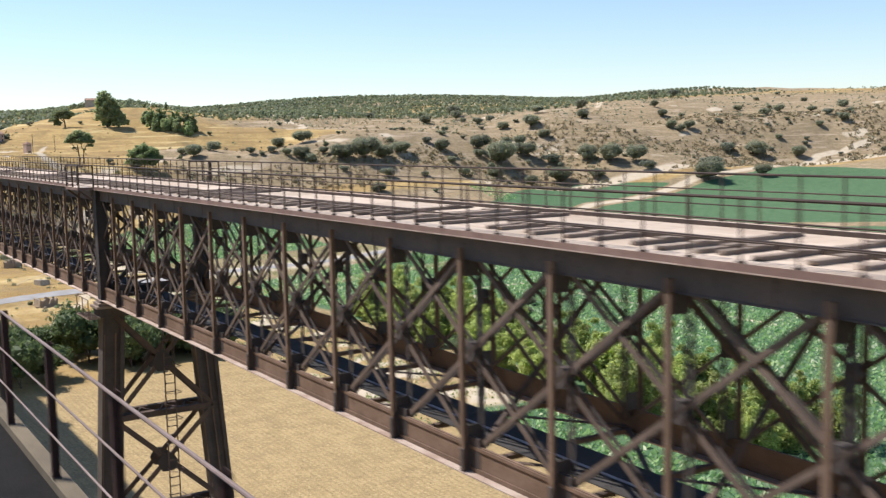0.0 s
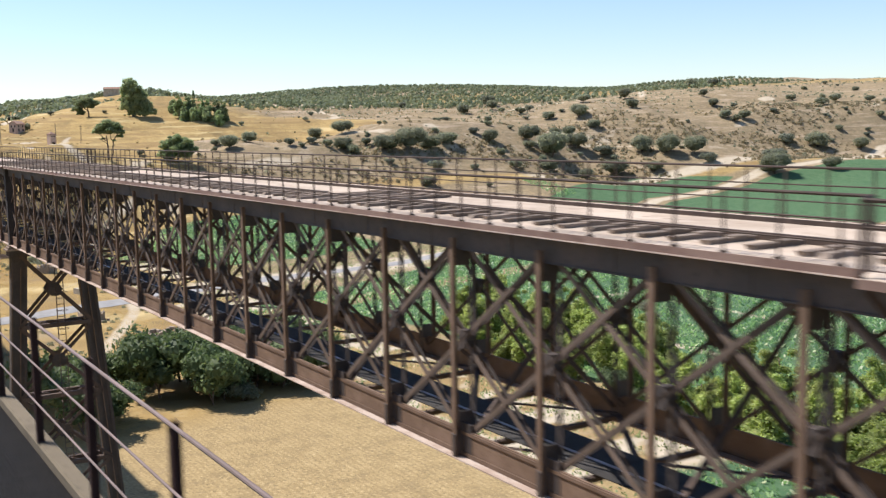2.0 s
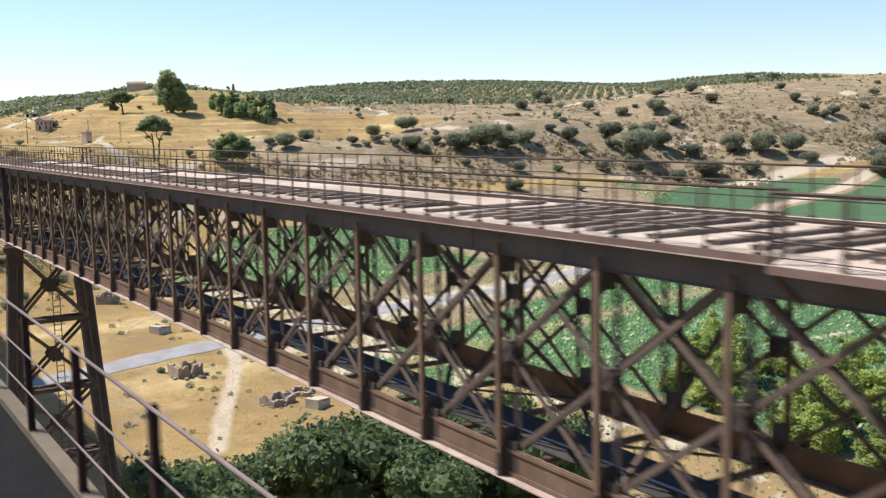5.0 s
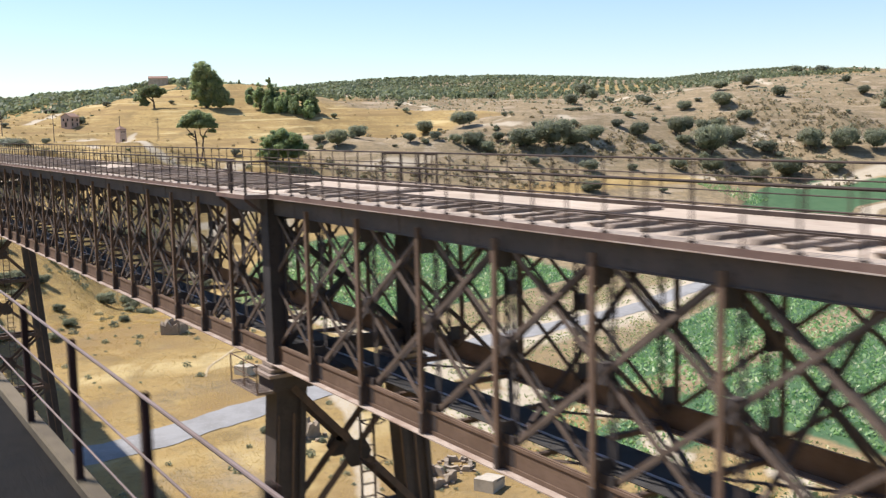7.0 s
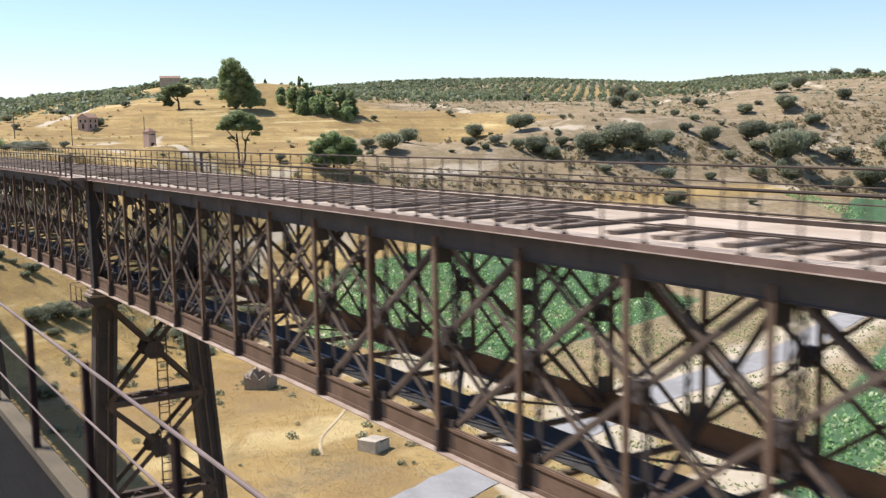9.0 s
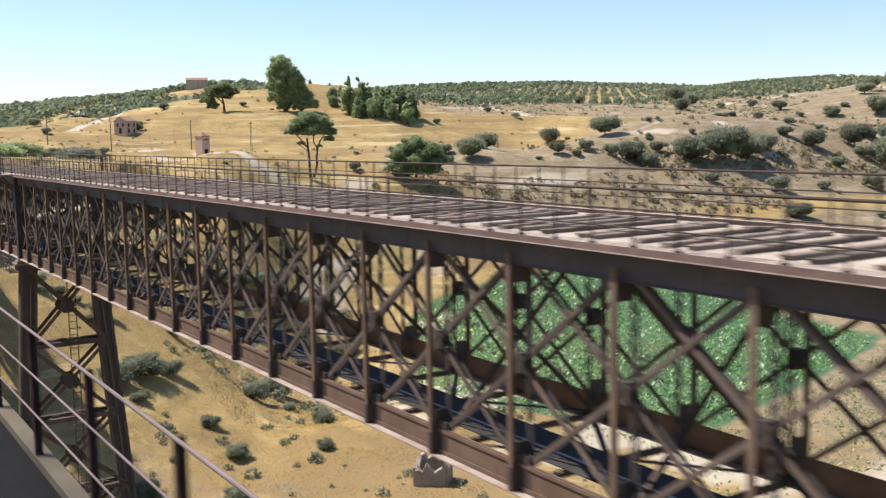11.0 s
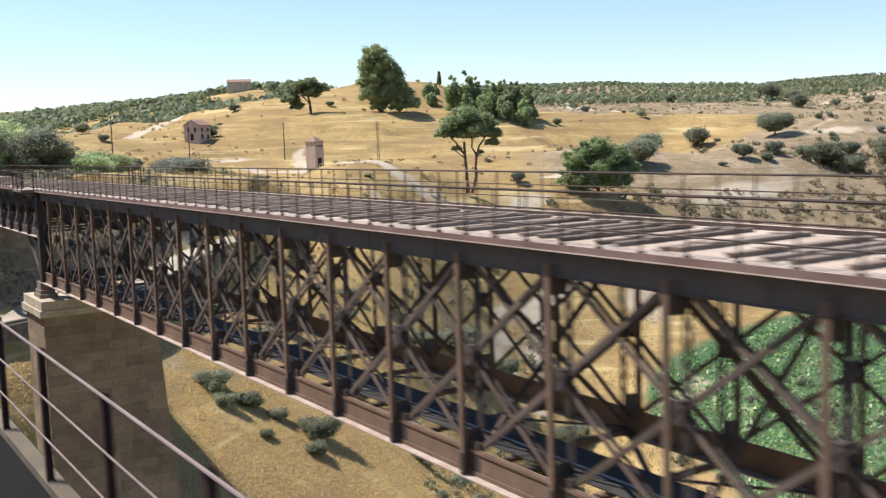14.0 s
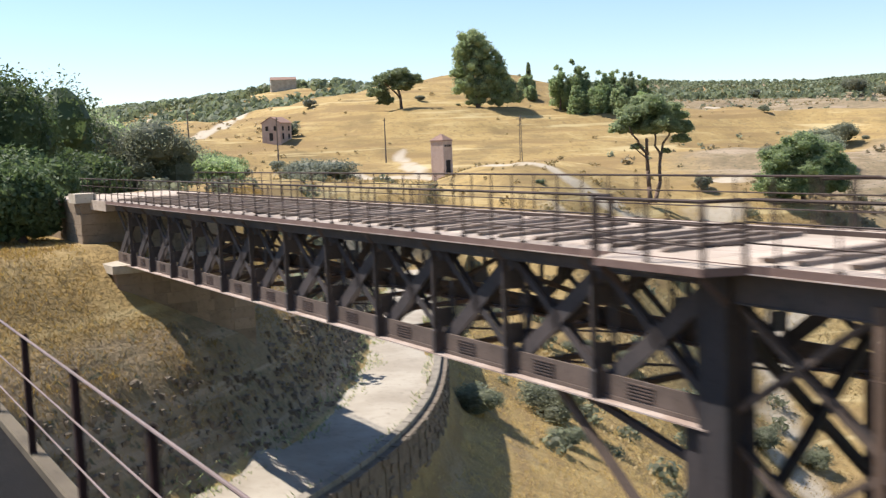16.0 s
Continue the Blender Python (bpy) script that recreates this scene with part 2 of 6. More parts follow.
def beside(x, y, line):
    """Distance to a line of points, signed: positive on its left-hand, uphill side."""
    best, side = np.full(np.shape(x), 1e9), np.zeros(np.shape(x))
    for (ax, ay), (bx, by) in zip(line, line[1:]):
        dx, dy = bx - ax, by - ay
        t = np.clip(((x - ax) * dx + (y - ay) * dy) / (dx * dx + dy * dy), 0, 1)
        d = np.hypot(x - ax - t * dx, y - ay - t * dy)
        s = np.sign(dx * (y - ay) - dy * (x - ax))
        near = d < best
        best, side = np.where(near, d, best), np.where(near, s, side)
    return best * np.where(side == 0, 1, side)


def lattice_noise(x, y, seed):
    """Smooth value noise between -1 and 1 on a unit grid."""
    xi, yi = np.floor(x).astype(np.int64), np.floor(y).astype(np.int64)
    fx, fy = x - xi, y - yi
    fx, fy = fx * fx * (3 - 2 * fx), fy * fy * (3 - 2 * fy)

    def corner(i, j):
        h = (i * 374761393 + j * 668265263 + seed * 974711) & 0x7FFFFFFF
        h = ((h ^ (h >> 13)) * 1274126177) & 0x7FFFFFFF
        return ((h ^ (h >> 16)) & 0xFFFF) / 32767.5 - 1
    low = corner(xi, yi) * (1 - fx) + corner(xi + 1, yi) * fx
    high = corner(xi, yi + 1) * (1 - fx) + corner(xi + 1, yi + 1) * fx
    return low * (1 - fy) + high * fy


def wobble(x, y):
    z = 1.3 * lattice_noise(x / 34, y / 34, 1) + 0.8 * lattice_noise(x / 15, y / 15, 2) + 0.4 * lattice_noise(x / 7, y / 7, 3)
    return z


def ground_z(x, y):
    x, y = np.asarray(x, float), np.asarray(y, float)
    s = y - toe(x)
    z = natural(x, y) + wobble(x, y) * (0.12 + 0.88 * step(s, 0, 40)) * (1 - 0.6 * step(s, 60, 100) * (1 - step(x, 150, 220)))
    ridge = 1 - np.abs(lattice_noise(x / 22, y / 60, 4))
    z = z - 1.7 * ridge ** 4 * step(s, -5, 25) * (1 - step(s, 90, 190)) * step(x, 130, 170)
    gully = step(y, 262, 280) * (1 - step(y, 405, 425)) * step(x, 12, 18) * (1 - step(x, 70, 130))
    z = z + gully * (0.5 * lattice_noise(x / 6, y / 9, 31) + 0.25 * lattice_noise(x / 2.7, y / 3.4, 32))
    # worn benches along the grassy hill
    bench = np.sin(2 * math.pi * (z / 2.6 + 0.35 * lattice_noise(x / 40, y / 40, 21)))
    knoll = 0.5 * lattice_noise(x / 11, y / 8, 23) + 0.3 * lattice_noise(x / 6, y / 6, 24)
    z = z + (0.4 * bench + knoll) * step(s, 45, 70) * (1 - step(x, 215, 245)) * step(x, 40, 60) * (1 - step(y, 600, 640))
    # embankment at the bridge's end, and the lane that passes below it
    d = beside(x, y, LANE_LINE)
    zone = (1 - step(x, 45, 75)) * step(y, 322, 334) * (1 - step(y, 395, 430)) * step(x, -60, -30)
    top = -1.6 + 0.9 * step(x, 12, 30)
    up = np.minimum(top, LANE_Z + np.minimum(np.maximum(d - 1.9, 0) * 1.6, 3.8 + np.maximum(d - 4.3, 0) * 0.75))
    drop = 1.5 + 1.7 * step(x, 11, 18)
    fall = LANE_Z - drop + 0.55 * (d + 3.0)
    low = fall + (np.minimum(z, fall) - fall) * step(-d, 4.5, 10)
    cut = np.where(d > 1.9, up, np.where(d > -1.9, LANE_Z, np.where(d > -2.9, LANE_Z - 0.3 - (drop - 0.3) * (-1.9 - d), low)))
    return z + (cut - z) * zone


def spread_axis(lo, fine_lo, fine_hi, hi, fine):
    mid = np.arange(fine_lo, fine_hi, fine)
    out, v, g = [], fine_hi, fine
    while v < hi:
        out.append(v)
        g *= 1.09
        v += g
    pre, v, g = [], fine_lo, fine
    while v > lo:
        g *= 1.15
        v -= g
        pre.append(v)
    return np.array(pre[::-1] + list(mid) + out + [hi])


def mesh_of(name, verts, faces, material, smooth=False):
    me = bpy.data.meshes.new(name)
    me.from_pydata([tuple(v) for v in verts], [], [tuple(f) for f in faces])
    me.materials.append(material)
    if smooth:
        me.polygons.foreach_set("use_smooth", [True] * len(me.polygons))
    me.update()
    return me


ROAD_LINE = [(-60, 232), (-20, 236), (28, 244), (45, 250), (60, 256), (90, 267), (110, 272), (134, 278), (156, 287), (195, 300), (245, 312)]
HILL_LANE = [(79, 470), (84, 462), (86, 448), (80, 432), (84, 418), (95, 410)]
FAR_LANE = [(70, 520), (84, 540), (96, 561), (104, 600), (92, 640), (96, 690), (140, 740)]


FARM_TRACK = [(225, 302), (262, 322), (282, 334), (322, 345), (363, 352), (415, 350), (476, 372), (520, 368)]
CHALK_LINES = [
    ([(376, 563), (410, 568), (455, 560), (470, 545), (433, 503)], 3.0), ([(300, 640), (260, 591), (252, 549), (222, 500)], 4.0),
    ([(285, 418), (325, 420), (345, 404), (360, 392)], 1.8), ([(200, 440), (216, 432), (230, 424)], 3.4), ([(307, 440), (327, 426)], 3.0),
    ([(118, 441), (132, 436)], 3.5), ([(98, 398), (88, 390), (84, 380)], 2.6), ([(100, 415), (110, 412)], 2.5), ([(97, 486), (91, 472), (81, 444)], 2.0), ([(84, 484), (70, 478)], 4.0),
]


def ground_material():
    m = bpy.data.materials.new("summer_ground")
    m.use_nodes = True
    t = m.node_tree
    b = t.nodes["Principled BSDF"]
    cover = t.nodes.new("ShaderNodeAttribute")
    cover.attribute_name = "cover"
    sep = t.nodes.new("ShaderNodeSeparateColor")
    t.links.new(cover.outputs["Color"], sep.inputs[0])
    n1, n2, n3 = grain(t, 0.03, 6, 0.65, (1, 1, 1), True), grain(t, 0.35, 6, 0.7, (1, 1, 1), True), grain(t, 3.0, 4, 0.7, (1, 1, 1), True)
    grass = mix(t, band(t, n1, 0.35, 0.65), (0.39, 0.272, 0.11), (0.30, 0.205, 0.085))
    grass = mix(t, band(t, n2, 0.5, 0.72), grass, (0.44, 0.325, 0.142))
    grass = mix(t, band(t, n3, 0.55, 0.75), grass, (0.30, 0.215, 0.095))
    stub = mix(t, band(t, n2, 0.35, 0.65), (0.37, 0.272, 0.135), (0.275, 0.197, 0.094))
    stub = mix(t, band(t, n3, 0.55, 0.66), stub, (0.48, 0.365, 0.19))
    stub = mix(t, band(t, n3, 0.44, 0.34), stub, (0.17, 0.13, 0.07))
    rows = node(t, "ShaderNodeTexWave", Scale=0.4, Distortion=9.0, Detail=3.0)
    rows.inputs["Detail Scale"].default_value = 0.15
    here = t.nodes.new("ShaderNodeNewGeometry")
    t.links.new(here.outputs["Position"], rows.inputs["Vector"])
    stub = mix(t, band(t, rows.outputs["Fac"], 0.6, 1.9), stub, (0.22, 0.155, 0.075))
    patches = grain(t, 0.11, 5, 0.6, (1, 1, 1), True)
    grass = mix(t, band(t, patches, 0.52, 0.68), grass, (0.225, 0.16, 0.072))
    grass = mix(t, band(t, patches, 0.42, 0.30), grass, (0.43, 0.318, 0.14))
    tufts = grain(t, 0.9, 5, 0.75, (1, 1, 1), True)
    grass = mix(t, band(t, tufts, 0.52, 0.66), grass, (0.23, 0.165, 0.075))
    terrace = grain(t, 1.0, 3, 0.6, (0.035, 0.035, 0.75), True)
    grass = mix(t, band(t, terrace, 0.50, 0.62), grass, (0.265, 0.18, 0.08))
    grass = mix(t, band(t, terrace, 0.40, 0.32), grass, (0.48, 0.37, 0.18))
    bare = mix(t, band(t, n2, 0.40, 0.62), (0.31, 0.232, 0.138), (0.215, 0.163, 0.094))
    bare = mix(t, band(t, n1, 0.62, 0.68), bare, (0.36, 0.29, 0.20))
    bare = mix(t, band(t, n3, 0.55, 0.7), bare, (0.165, 0.138, 0.085))
    bare = mix(t, band(t, tufts, 0.52, 0.66), bare, (0.19, 0.16, 0.095))
    strata = grain(t, 1.0, 5, 0.7, (0.05, 0.05, 0.9), True)
    bare = mix(t, band(t, strata, 0.54, 0.64), bare, (0.36, 0.28, 0.19))
    bare = mix(t, band(t, strata, 0.44, 0.34), bare, (0.20, 0.15, 0.092))
    speck = grain(t, 1.7, 3, 0.6, (1, 1, 1), True)
    bare = mix(t, band(t, speck, 0.60, 0.66), bare, (0.13, 0.12, 0.075))
    field = mix(t, band(t, n2, 0.35, 0.7), (0.055, 0.11, 0.052), (0.09, 0.155, 0.075))
    field = mix(t, band(t, n3, 0.58, 0.70), field, (0.22, 0.24, 0.13))
    pale = mix(t, band(t, n2, 0.3, 0.7), (0.50, 0.425, 0.315), (0.41, 0.34, 0.24))
    col = mix(t, cover.outputs["Alpha"], stub, grass)
    for out, tint in ((2, bare), (0, field), (1, pale)):
        edge = t.nodes.new("ShaderNodeMath")
        edge.operation = "MULTIPLY_ADD"
        t.links.new(n2, edge.inputs[0])
        edge.inputs[1].default_value = 0.5
        t.links.new(sep.outputs[out], edge.inputs[2])
        col = mix(t, band(t, edge.outputs[0], 0.62, 0.88), col, tint)
    t.links.new(col, b.inputs["Base Color"])
    b.inputs["Roughness"].default_value = 0.95
    b.inputs["Specular IOR Level"].default_value = 0.1
    bp = node(t, "ShaderNodeBump", Strength=0.7, Distance=0.25)
    t.links.new(n3, bp.inputs["Height"])
    t.links.new(bp.outputs[0], b.inputs["Normal"])
    return m


def build_ground():
    xs, ys = spread_axis(-1200, -40, 480, 4200, 3.0), spread_axis(-900, 20, 640, 4600, 3.0)
    near = np.arange(-8, 60, 1.0)
    xs = np.unique(np.concatenate([xs[(xs < -8) | (xs > 60)], near]))
    nearer = np.arange(318, 400, 1.0)
    ys = np.unique(np.concatenate([ys[(ys < 318) | (ys > 400)], nearer]))
    gx, gy = np.meshgrid(xs, ys)
    gz = ground_z(gx, gy)
    nx, ny = len(xs), len(ys)
    idx = np.arange(nx * ny).reshape(ny, nx)
    faces = np.stack([idx[:-1, :-1], idx[:-1, 1:], idx[1:, 1:], idx[1:, :-1]], -1).reshape(-1, 4)
    me = mesh_of("ground", np.stack([gx, gy, gz], -1).reshape(-1, 3), faces, ground_material(), True)
    s = gy - toe(gx)
    flat = 1 - step(s, -12, -2)
    ragged = 9 * np.sin(gy * 0.05) + 5 * np.sin(gx * 0.09)
    green = flat * step(gx, 66 + ragged * 0.4, 74 + ragged * 0.4) * np.maximum(1 - step(gy - 0.5 * (gx - 90), 240, 246), step(gy - 0.35 * (gx - 110), 298, 304))
    strips = 1 - np.exp(-(((gx - 255 + 0.5 * (gy - 300)) / 7) ** 2)) - np.exp(-(((gy - 0.28 * gx - 205) / 5) ** 2))
    farm_track = beside(gx, gy, FARM_TRACK)
    edge = 66 + 22 * step(gy, 320, 375) + 0.9 * np.maximum(0, gy - 377)
    green = green * step(gx - edge, 0, 6)
    green = green * np.clip(strips, 0, 1) * (1 - step(gx, 140, 165) * (1 - step(gx, 240, 254)) * step(gy, 303, 325)) * (1 - (1 - step(gx, 90, 97)) * step(gy, 108, 122) * (1 - step(gy, 204, 216)))
    top = np.minimum(np.minimum(358 + 0.6 * (gx - 250), 384), 381 - 0.8 * (gx - 318))
    meadow = step(gx, 237, 243) * step(farm_track, 3, 6) * (1 - step(gy - top, -5, 0))
    plot = step(gx, 250, 265) * step(-farm_track, 4, 7) * (1 - step(gx, 440, 470)) * step(gy, 230, 250) * (1 - step(gy, 345, 352))
    green = np.maximum(green * (1 - step(gx, 238, 250) * step(gy, 290, 300)), np.maximum(meadow, plot))
    pale = np.exp(-(beside(gx, gy, ROAD_LINE) / 9.0) ** 2) * step(gx, 62, 80)
    pale = np.maximum(pale, 0.9 * np.exp(-(farm_track / 3.2) ** 2))
    for line, wide in CHALK_LINES:
        rough = 0.75 + 0.35 * lattice_noise(gx / 5, gy / 4, 15)
        pale = np.maximum(pale, rough * np.exp(-(beside(gx, gy, line) / wide) ** 2))
    pale = np.maximum(pale, 0.9 * np.exp(-(beside(gx, gy, HILL_LANE) / 2.6) ** 2))
    pale = np.maximum(pale, 0.95 * np.exp(-(beside(gx, gy, FAR_LANE) / 2.4) ** 2))
    pale = np.maximum(pale, 0.9 * np.exp(-(((gx - 300) / 80) ** 2 + ((gy - 640 - 0.2 * (gx - 300)) / 9) ** 2)))
    pale = np.maximum(pale, 0.8 * np.exp(-(((gx - 155) / 20) ** 2 + ((gy - 411) / 4) ** 2)))
    pale = np.maximum(pale, 0.8 * np.exp(-((s - 2) / 6) ** 2) * step(gx, 240, 270))
    chalk = lattice_noise(gx / 16, gy / 9, 7) + 0.5 * lattice_noise(gx / 6, gy / 5, 8)
    pale = np.maximum(pale, 0.66 * step(chalk, 0.5, 0.95) * step(gx, 150, 200) * step(s, 12, 30) * (1 - step(s, 70, 110)))
    pale = np.maximum(pale, step(chalk, 0.5, 0.9) * step(gx, 420, 470) * step(s, 20, 40) * (1 - step(s, 90, 130)))
    pale = np.maximum(pale, 0.6 * step(chalk, 0.4, 0.9) * step(gx, 34, 48) * (1 - step(gx, 110, 130)) * step(gy, 322, 340) * (1 - step(gy, 410, 425)))
    for track in (((57, 252), (55, 243), (50, 231), (44, 218), (37, 202)), ((66, 262), (64, 285), (56, 300), (60, 318), (74, 334)), ((80, 378), (80, 387), (86, 395), (104, 398), (125, 404)), ((152, 130), (150, 165), (150, 199), (163, 199), (185, 196)), ((118, 150), (120, 170), (131, 203), (150, 202))):
        pale = np.maximum(pale, 0.75 * np.exp(-(beside(gx, gy, track) / 1.7) ** 2))
    bank = step(s, -6, 10) * (1 - step(s, 55, 95)) * step(gx, 100, 150)
    bare = np.maximum(0.8 * bank, 0.72 * step(gx, 200, 270) * step(s, 15, 50) * (1 - step(s, 260, 330)))
    bare = np.maximum(bare, 0.85 * np.exp(-(((gx - 235) / 70) ** 2 + ((gy - 560) / 60) ** 2)))
    dl = beside(gx, gy, LANE_LINE)
    bare = np.maximum(bare, 0.9 * step(dl, 1.6, 2.2) * (1 - step(dl, 4.5, 7)) * step(gy, 325, 335) * (1 - step(gx, 50, 60)))
    margin = step(gx, 56, 66) * (1 - step(gx, 82, 96)) * step(gy, 104, 122) * (1 - step(gy, 330, 345))
    pale = np.maximum(pale, 0.85 * margin * step(lattice_noise(gx / 5, gy / 6, 11) + 0.6 * lattice_noise(gx / 2.2, gy / 2.6, 12), -0.35, 0.3))
    worn = lattice_noise(gx / 7, gy / 10, 41) + 0.6 * lattice_noise(gx / 3, gy / 4, 42)
    bare = np.maximum(bare, 0.5 * step(worn, 0.25, 0.8) * step(gx, 14, 20) * (1 - step(gx, 66, 74)) * step(gy, 205, 215) * (1 - step(gy, 350, 380)))
    bare = np.maximum(bare, (0.36 + 0.26 * step(gx, 64, 110)) * flat)
    bare = np.maximum(bare, 0.35 * step(dl, 1.6, 3) * step(gy, 330, 338) * (1 - step(gx, 26, 36)))
    stubble = step(gx, 12, 20) * (1 - step(gx, 64, 72)) * (1 - step(gy, 158 + 0.25 * (gx - 40), 166 + 0.25 * (gx - 40)))
    far = step(np.hypot(gx - 150, gy - 300), 480, 620)
    data = np.stack([np.maximum(green, 0.0), pale, np.maximum(bare * (1 - far), 0.75 * far), 1 - stubble], -1).reshape(-1, 4)
    att = me.color_attributes.new("cover", "FLOAT_COLOR", "POINT")
    att.data.foreach_set("color", data.astype(np.float32).ravel())
    return tagged(new("ground", me), "dry golden valley floor and hills with green fields", "ground", kind="structure")


build_ground()


def strip(name, line, half, lift, material, label, category):
    """A road laid over the ground along a line."""
    pts = []
    for (ax, ay), (bx, by) in zip(line, line[1:]):
        n = max(2, int(math.hypot(bx - ax, by - ay) / 1.5))
        pts += [(ax + (bx - ax) * k / n, ay + (by - ay) * k / n) for k in range(n)]
    p = np.array(pts)
    for _ in range(6):
        p[1:-1] = (p[:-2] + 2 * p[1:-1] + p[2:]) / 4
    d = np.gradient(p, axis=0)
    d /= np.linalg.norm(d, axis=1)[:, None]
    side = np.stack([-d[:, 1], d[:, 0]], 1)
    verts, faces = [], []
    cols = (-half, -half * 0.5, 0.0, half * 0.5, half)
    for k in range(len(p)):
        for c in cols:
            q = p[k] + side[k] * c * (1 + 0.06 * math.sin(k * 0.9 + c) + 0.05 * math.sin(k * 2.3 + 2 * c))
            verts.append((q[0], q[1], float(ground_z(q[0], q[1])) + lift + 0.05 * (1 - abs(c) / half)))
    w = len(cols)
    for k in range(len(p) - 1):
        for c in range(w - 1):
            faces.append((k * w + c, (k + 1) * w + c, (k + 1) * w + c + 1, k * w + c + 1))
    return tagged(new(name, mesh_of(name, verts, faces, material, True)), label, category, kind="structure")


strip("road", ROAD_LINE, 2.8, 0.07, ROAD, "sun-bleached grey asphalt road crossing the valley", "road")
DUST = surface("trodden_soil", (0.44, 0.35, 0.215), (0.36, 0.275, 0.165), (0.30, 0.225, 0.13), 0.4, 4, 0.95, 0.3)
strip("footpath", [(44.5, 266), (45.5, 270), (48, 273), (52, 276), (56, 281)], 0.18, 0.05, DUST, "faint trodden footpath through dry grass", "path")
strip("lane", LANE_LINE, 1.75, 0.10, LANE, "pale dusty lane curving under the bridge", "road")


# ---- building helpers ----
CUBE = [(-1, -1, -1), (1, -1, -1), (1, 1, -1), (-1, 1, -1), (-1, -1, 1), (1, -1, 1), (1, 1, 1), (-1, 1, 1)]
CUBE_FACES = [(0, 3, 2, 1), (4, 5, 6, 7), (0, 1, 5, 4), (1, 2, 6, 5), (2, 3, 7, 6), (3, 0, 4, 7)]


class Shape:
    """Collects plates, bars and tubes into one mesh."""

    def __init__(self):
        self.v, self.f = [], []

    def add(self, verts, faces):
        k = len(self.v)
        self.v += [tuple(q) for q in verts]
        self.f += [tuple(i + k for i in f) for f in faces]
        return self

    def plate(self, x0, x1, y0, y1, z0, z1):
        c, h = Vector(((x0 + x1) / 2, (y0 + y1) / 2, (z0 + z1) / 2)), Vector(((x1 - x0) / 2, (y1 - y0) / 2, (z1 - z0) / 2))
        return self.add([(c.x + a * h.x, c.y + b * h.y, c.z + d * h.z) for a, b, d in CUBE], CUBE_FACES)

    def bar(self, p, q, wide, thick, side=(1, 0, 0)):
        """A flat bar from p to q: thick along side, wide across it."""
        p, q = Vector(p), Vector(q)
        d = (q - p).normalized()
        s = Vector(side)
        s = (s - d * s.dot(d)).normalized()
        w = d.cross(s)
        half = (q - p) / 2
        c = (p + q) / 2
        return self.add([c + s * (a * thick / 2) + w * (b * wide / 2) + half * e for a, b, e in CUBE], CUBE_FACES)

    def angle(self, p, q, leg, thick, side=(1, 0, 0)):
        """An L-section from p to q with one leg flat to side and one along it."""
        p, q = Vector(p), Vector(q)
        d = (q - p).normalized()
        s = Vector(side)
        s = (s - d * s.dot(d)).normalized()
        w = d.cross(s)
        prof = [(-thick / 2, -leg / 2), (-thick / 2, leg / 2), (leg, leg / 2), (leg, leg / 2 - thick), (thick / 2, leg / 2 - thick), (thick / 2, -leg / 2)]
        vs = [e + s * u + w * v for e in (p, q) for u, v in prof]
        return self.add(vs, [(0, 1, 4, 5), (1, 2, 3, 4), (11, 10, 7, 6), (10, 9, 8, 7)] + [(k, k + 6, (k + 1) % 6 + 6, (k + 1) % 6) for k in range(6)])

    def tube(self, p, q, r, sides=6, r2=None):
        p, q = Vector(p), Vector(q)
        d = (q - p).normalized()
        a = d.orthogonal().normalized()
        b = d.cross(a)
        r2 = r if r2 is None else r2
        ring = [(a * math.cos(2 * math.pi * k / sides) + b * math.sin(2 * math.pi * k / sides)) for k in range(sides)]
        vs = [p + e * r for e in ring] + [q + e * r2 for e in ring]
        fs = [(k, (k + 1) % sides, (k + 1) % sides + sides, k + sides) for k in range(sides)]
        return self.add(vs, fs + [tuple(range(sides))[::-1], tuple(range(sides, 2 * sides))])

    def mesh(self, name, material, smooth=False):
        return mesh_of(name, self.v, self.f, material, smooth)


def part(name, data, parent, place=(0, 0, 0), label="", turn=0.0):
    ob = new(name, data)
    ob.parent = parent
    ob.location = place
    ob.rotation_euler = (0, 0, turn)
    return tagged(ob, label)


def thing(name, place, label, category, group="", kind="", turn=0.0):
    ob = new(name)
    ob.location = place
    ob.rotation_euler = (0, 0, turn)
    ob.empty_display_size = 0.3
    return tagged(ob, label, category, group, kind)


# ---- the old lattice bridge ----
EDGE_X, NEAR_X, FAR_X, FAR_EDGE = 9.68, 10.02, 14.02, 14.20
SPAN, PANELS, PIER_Y = 56.1, 22, 44.9
STEP_Y = SPAN / PANELS
BOTTOM = -4.30


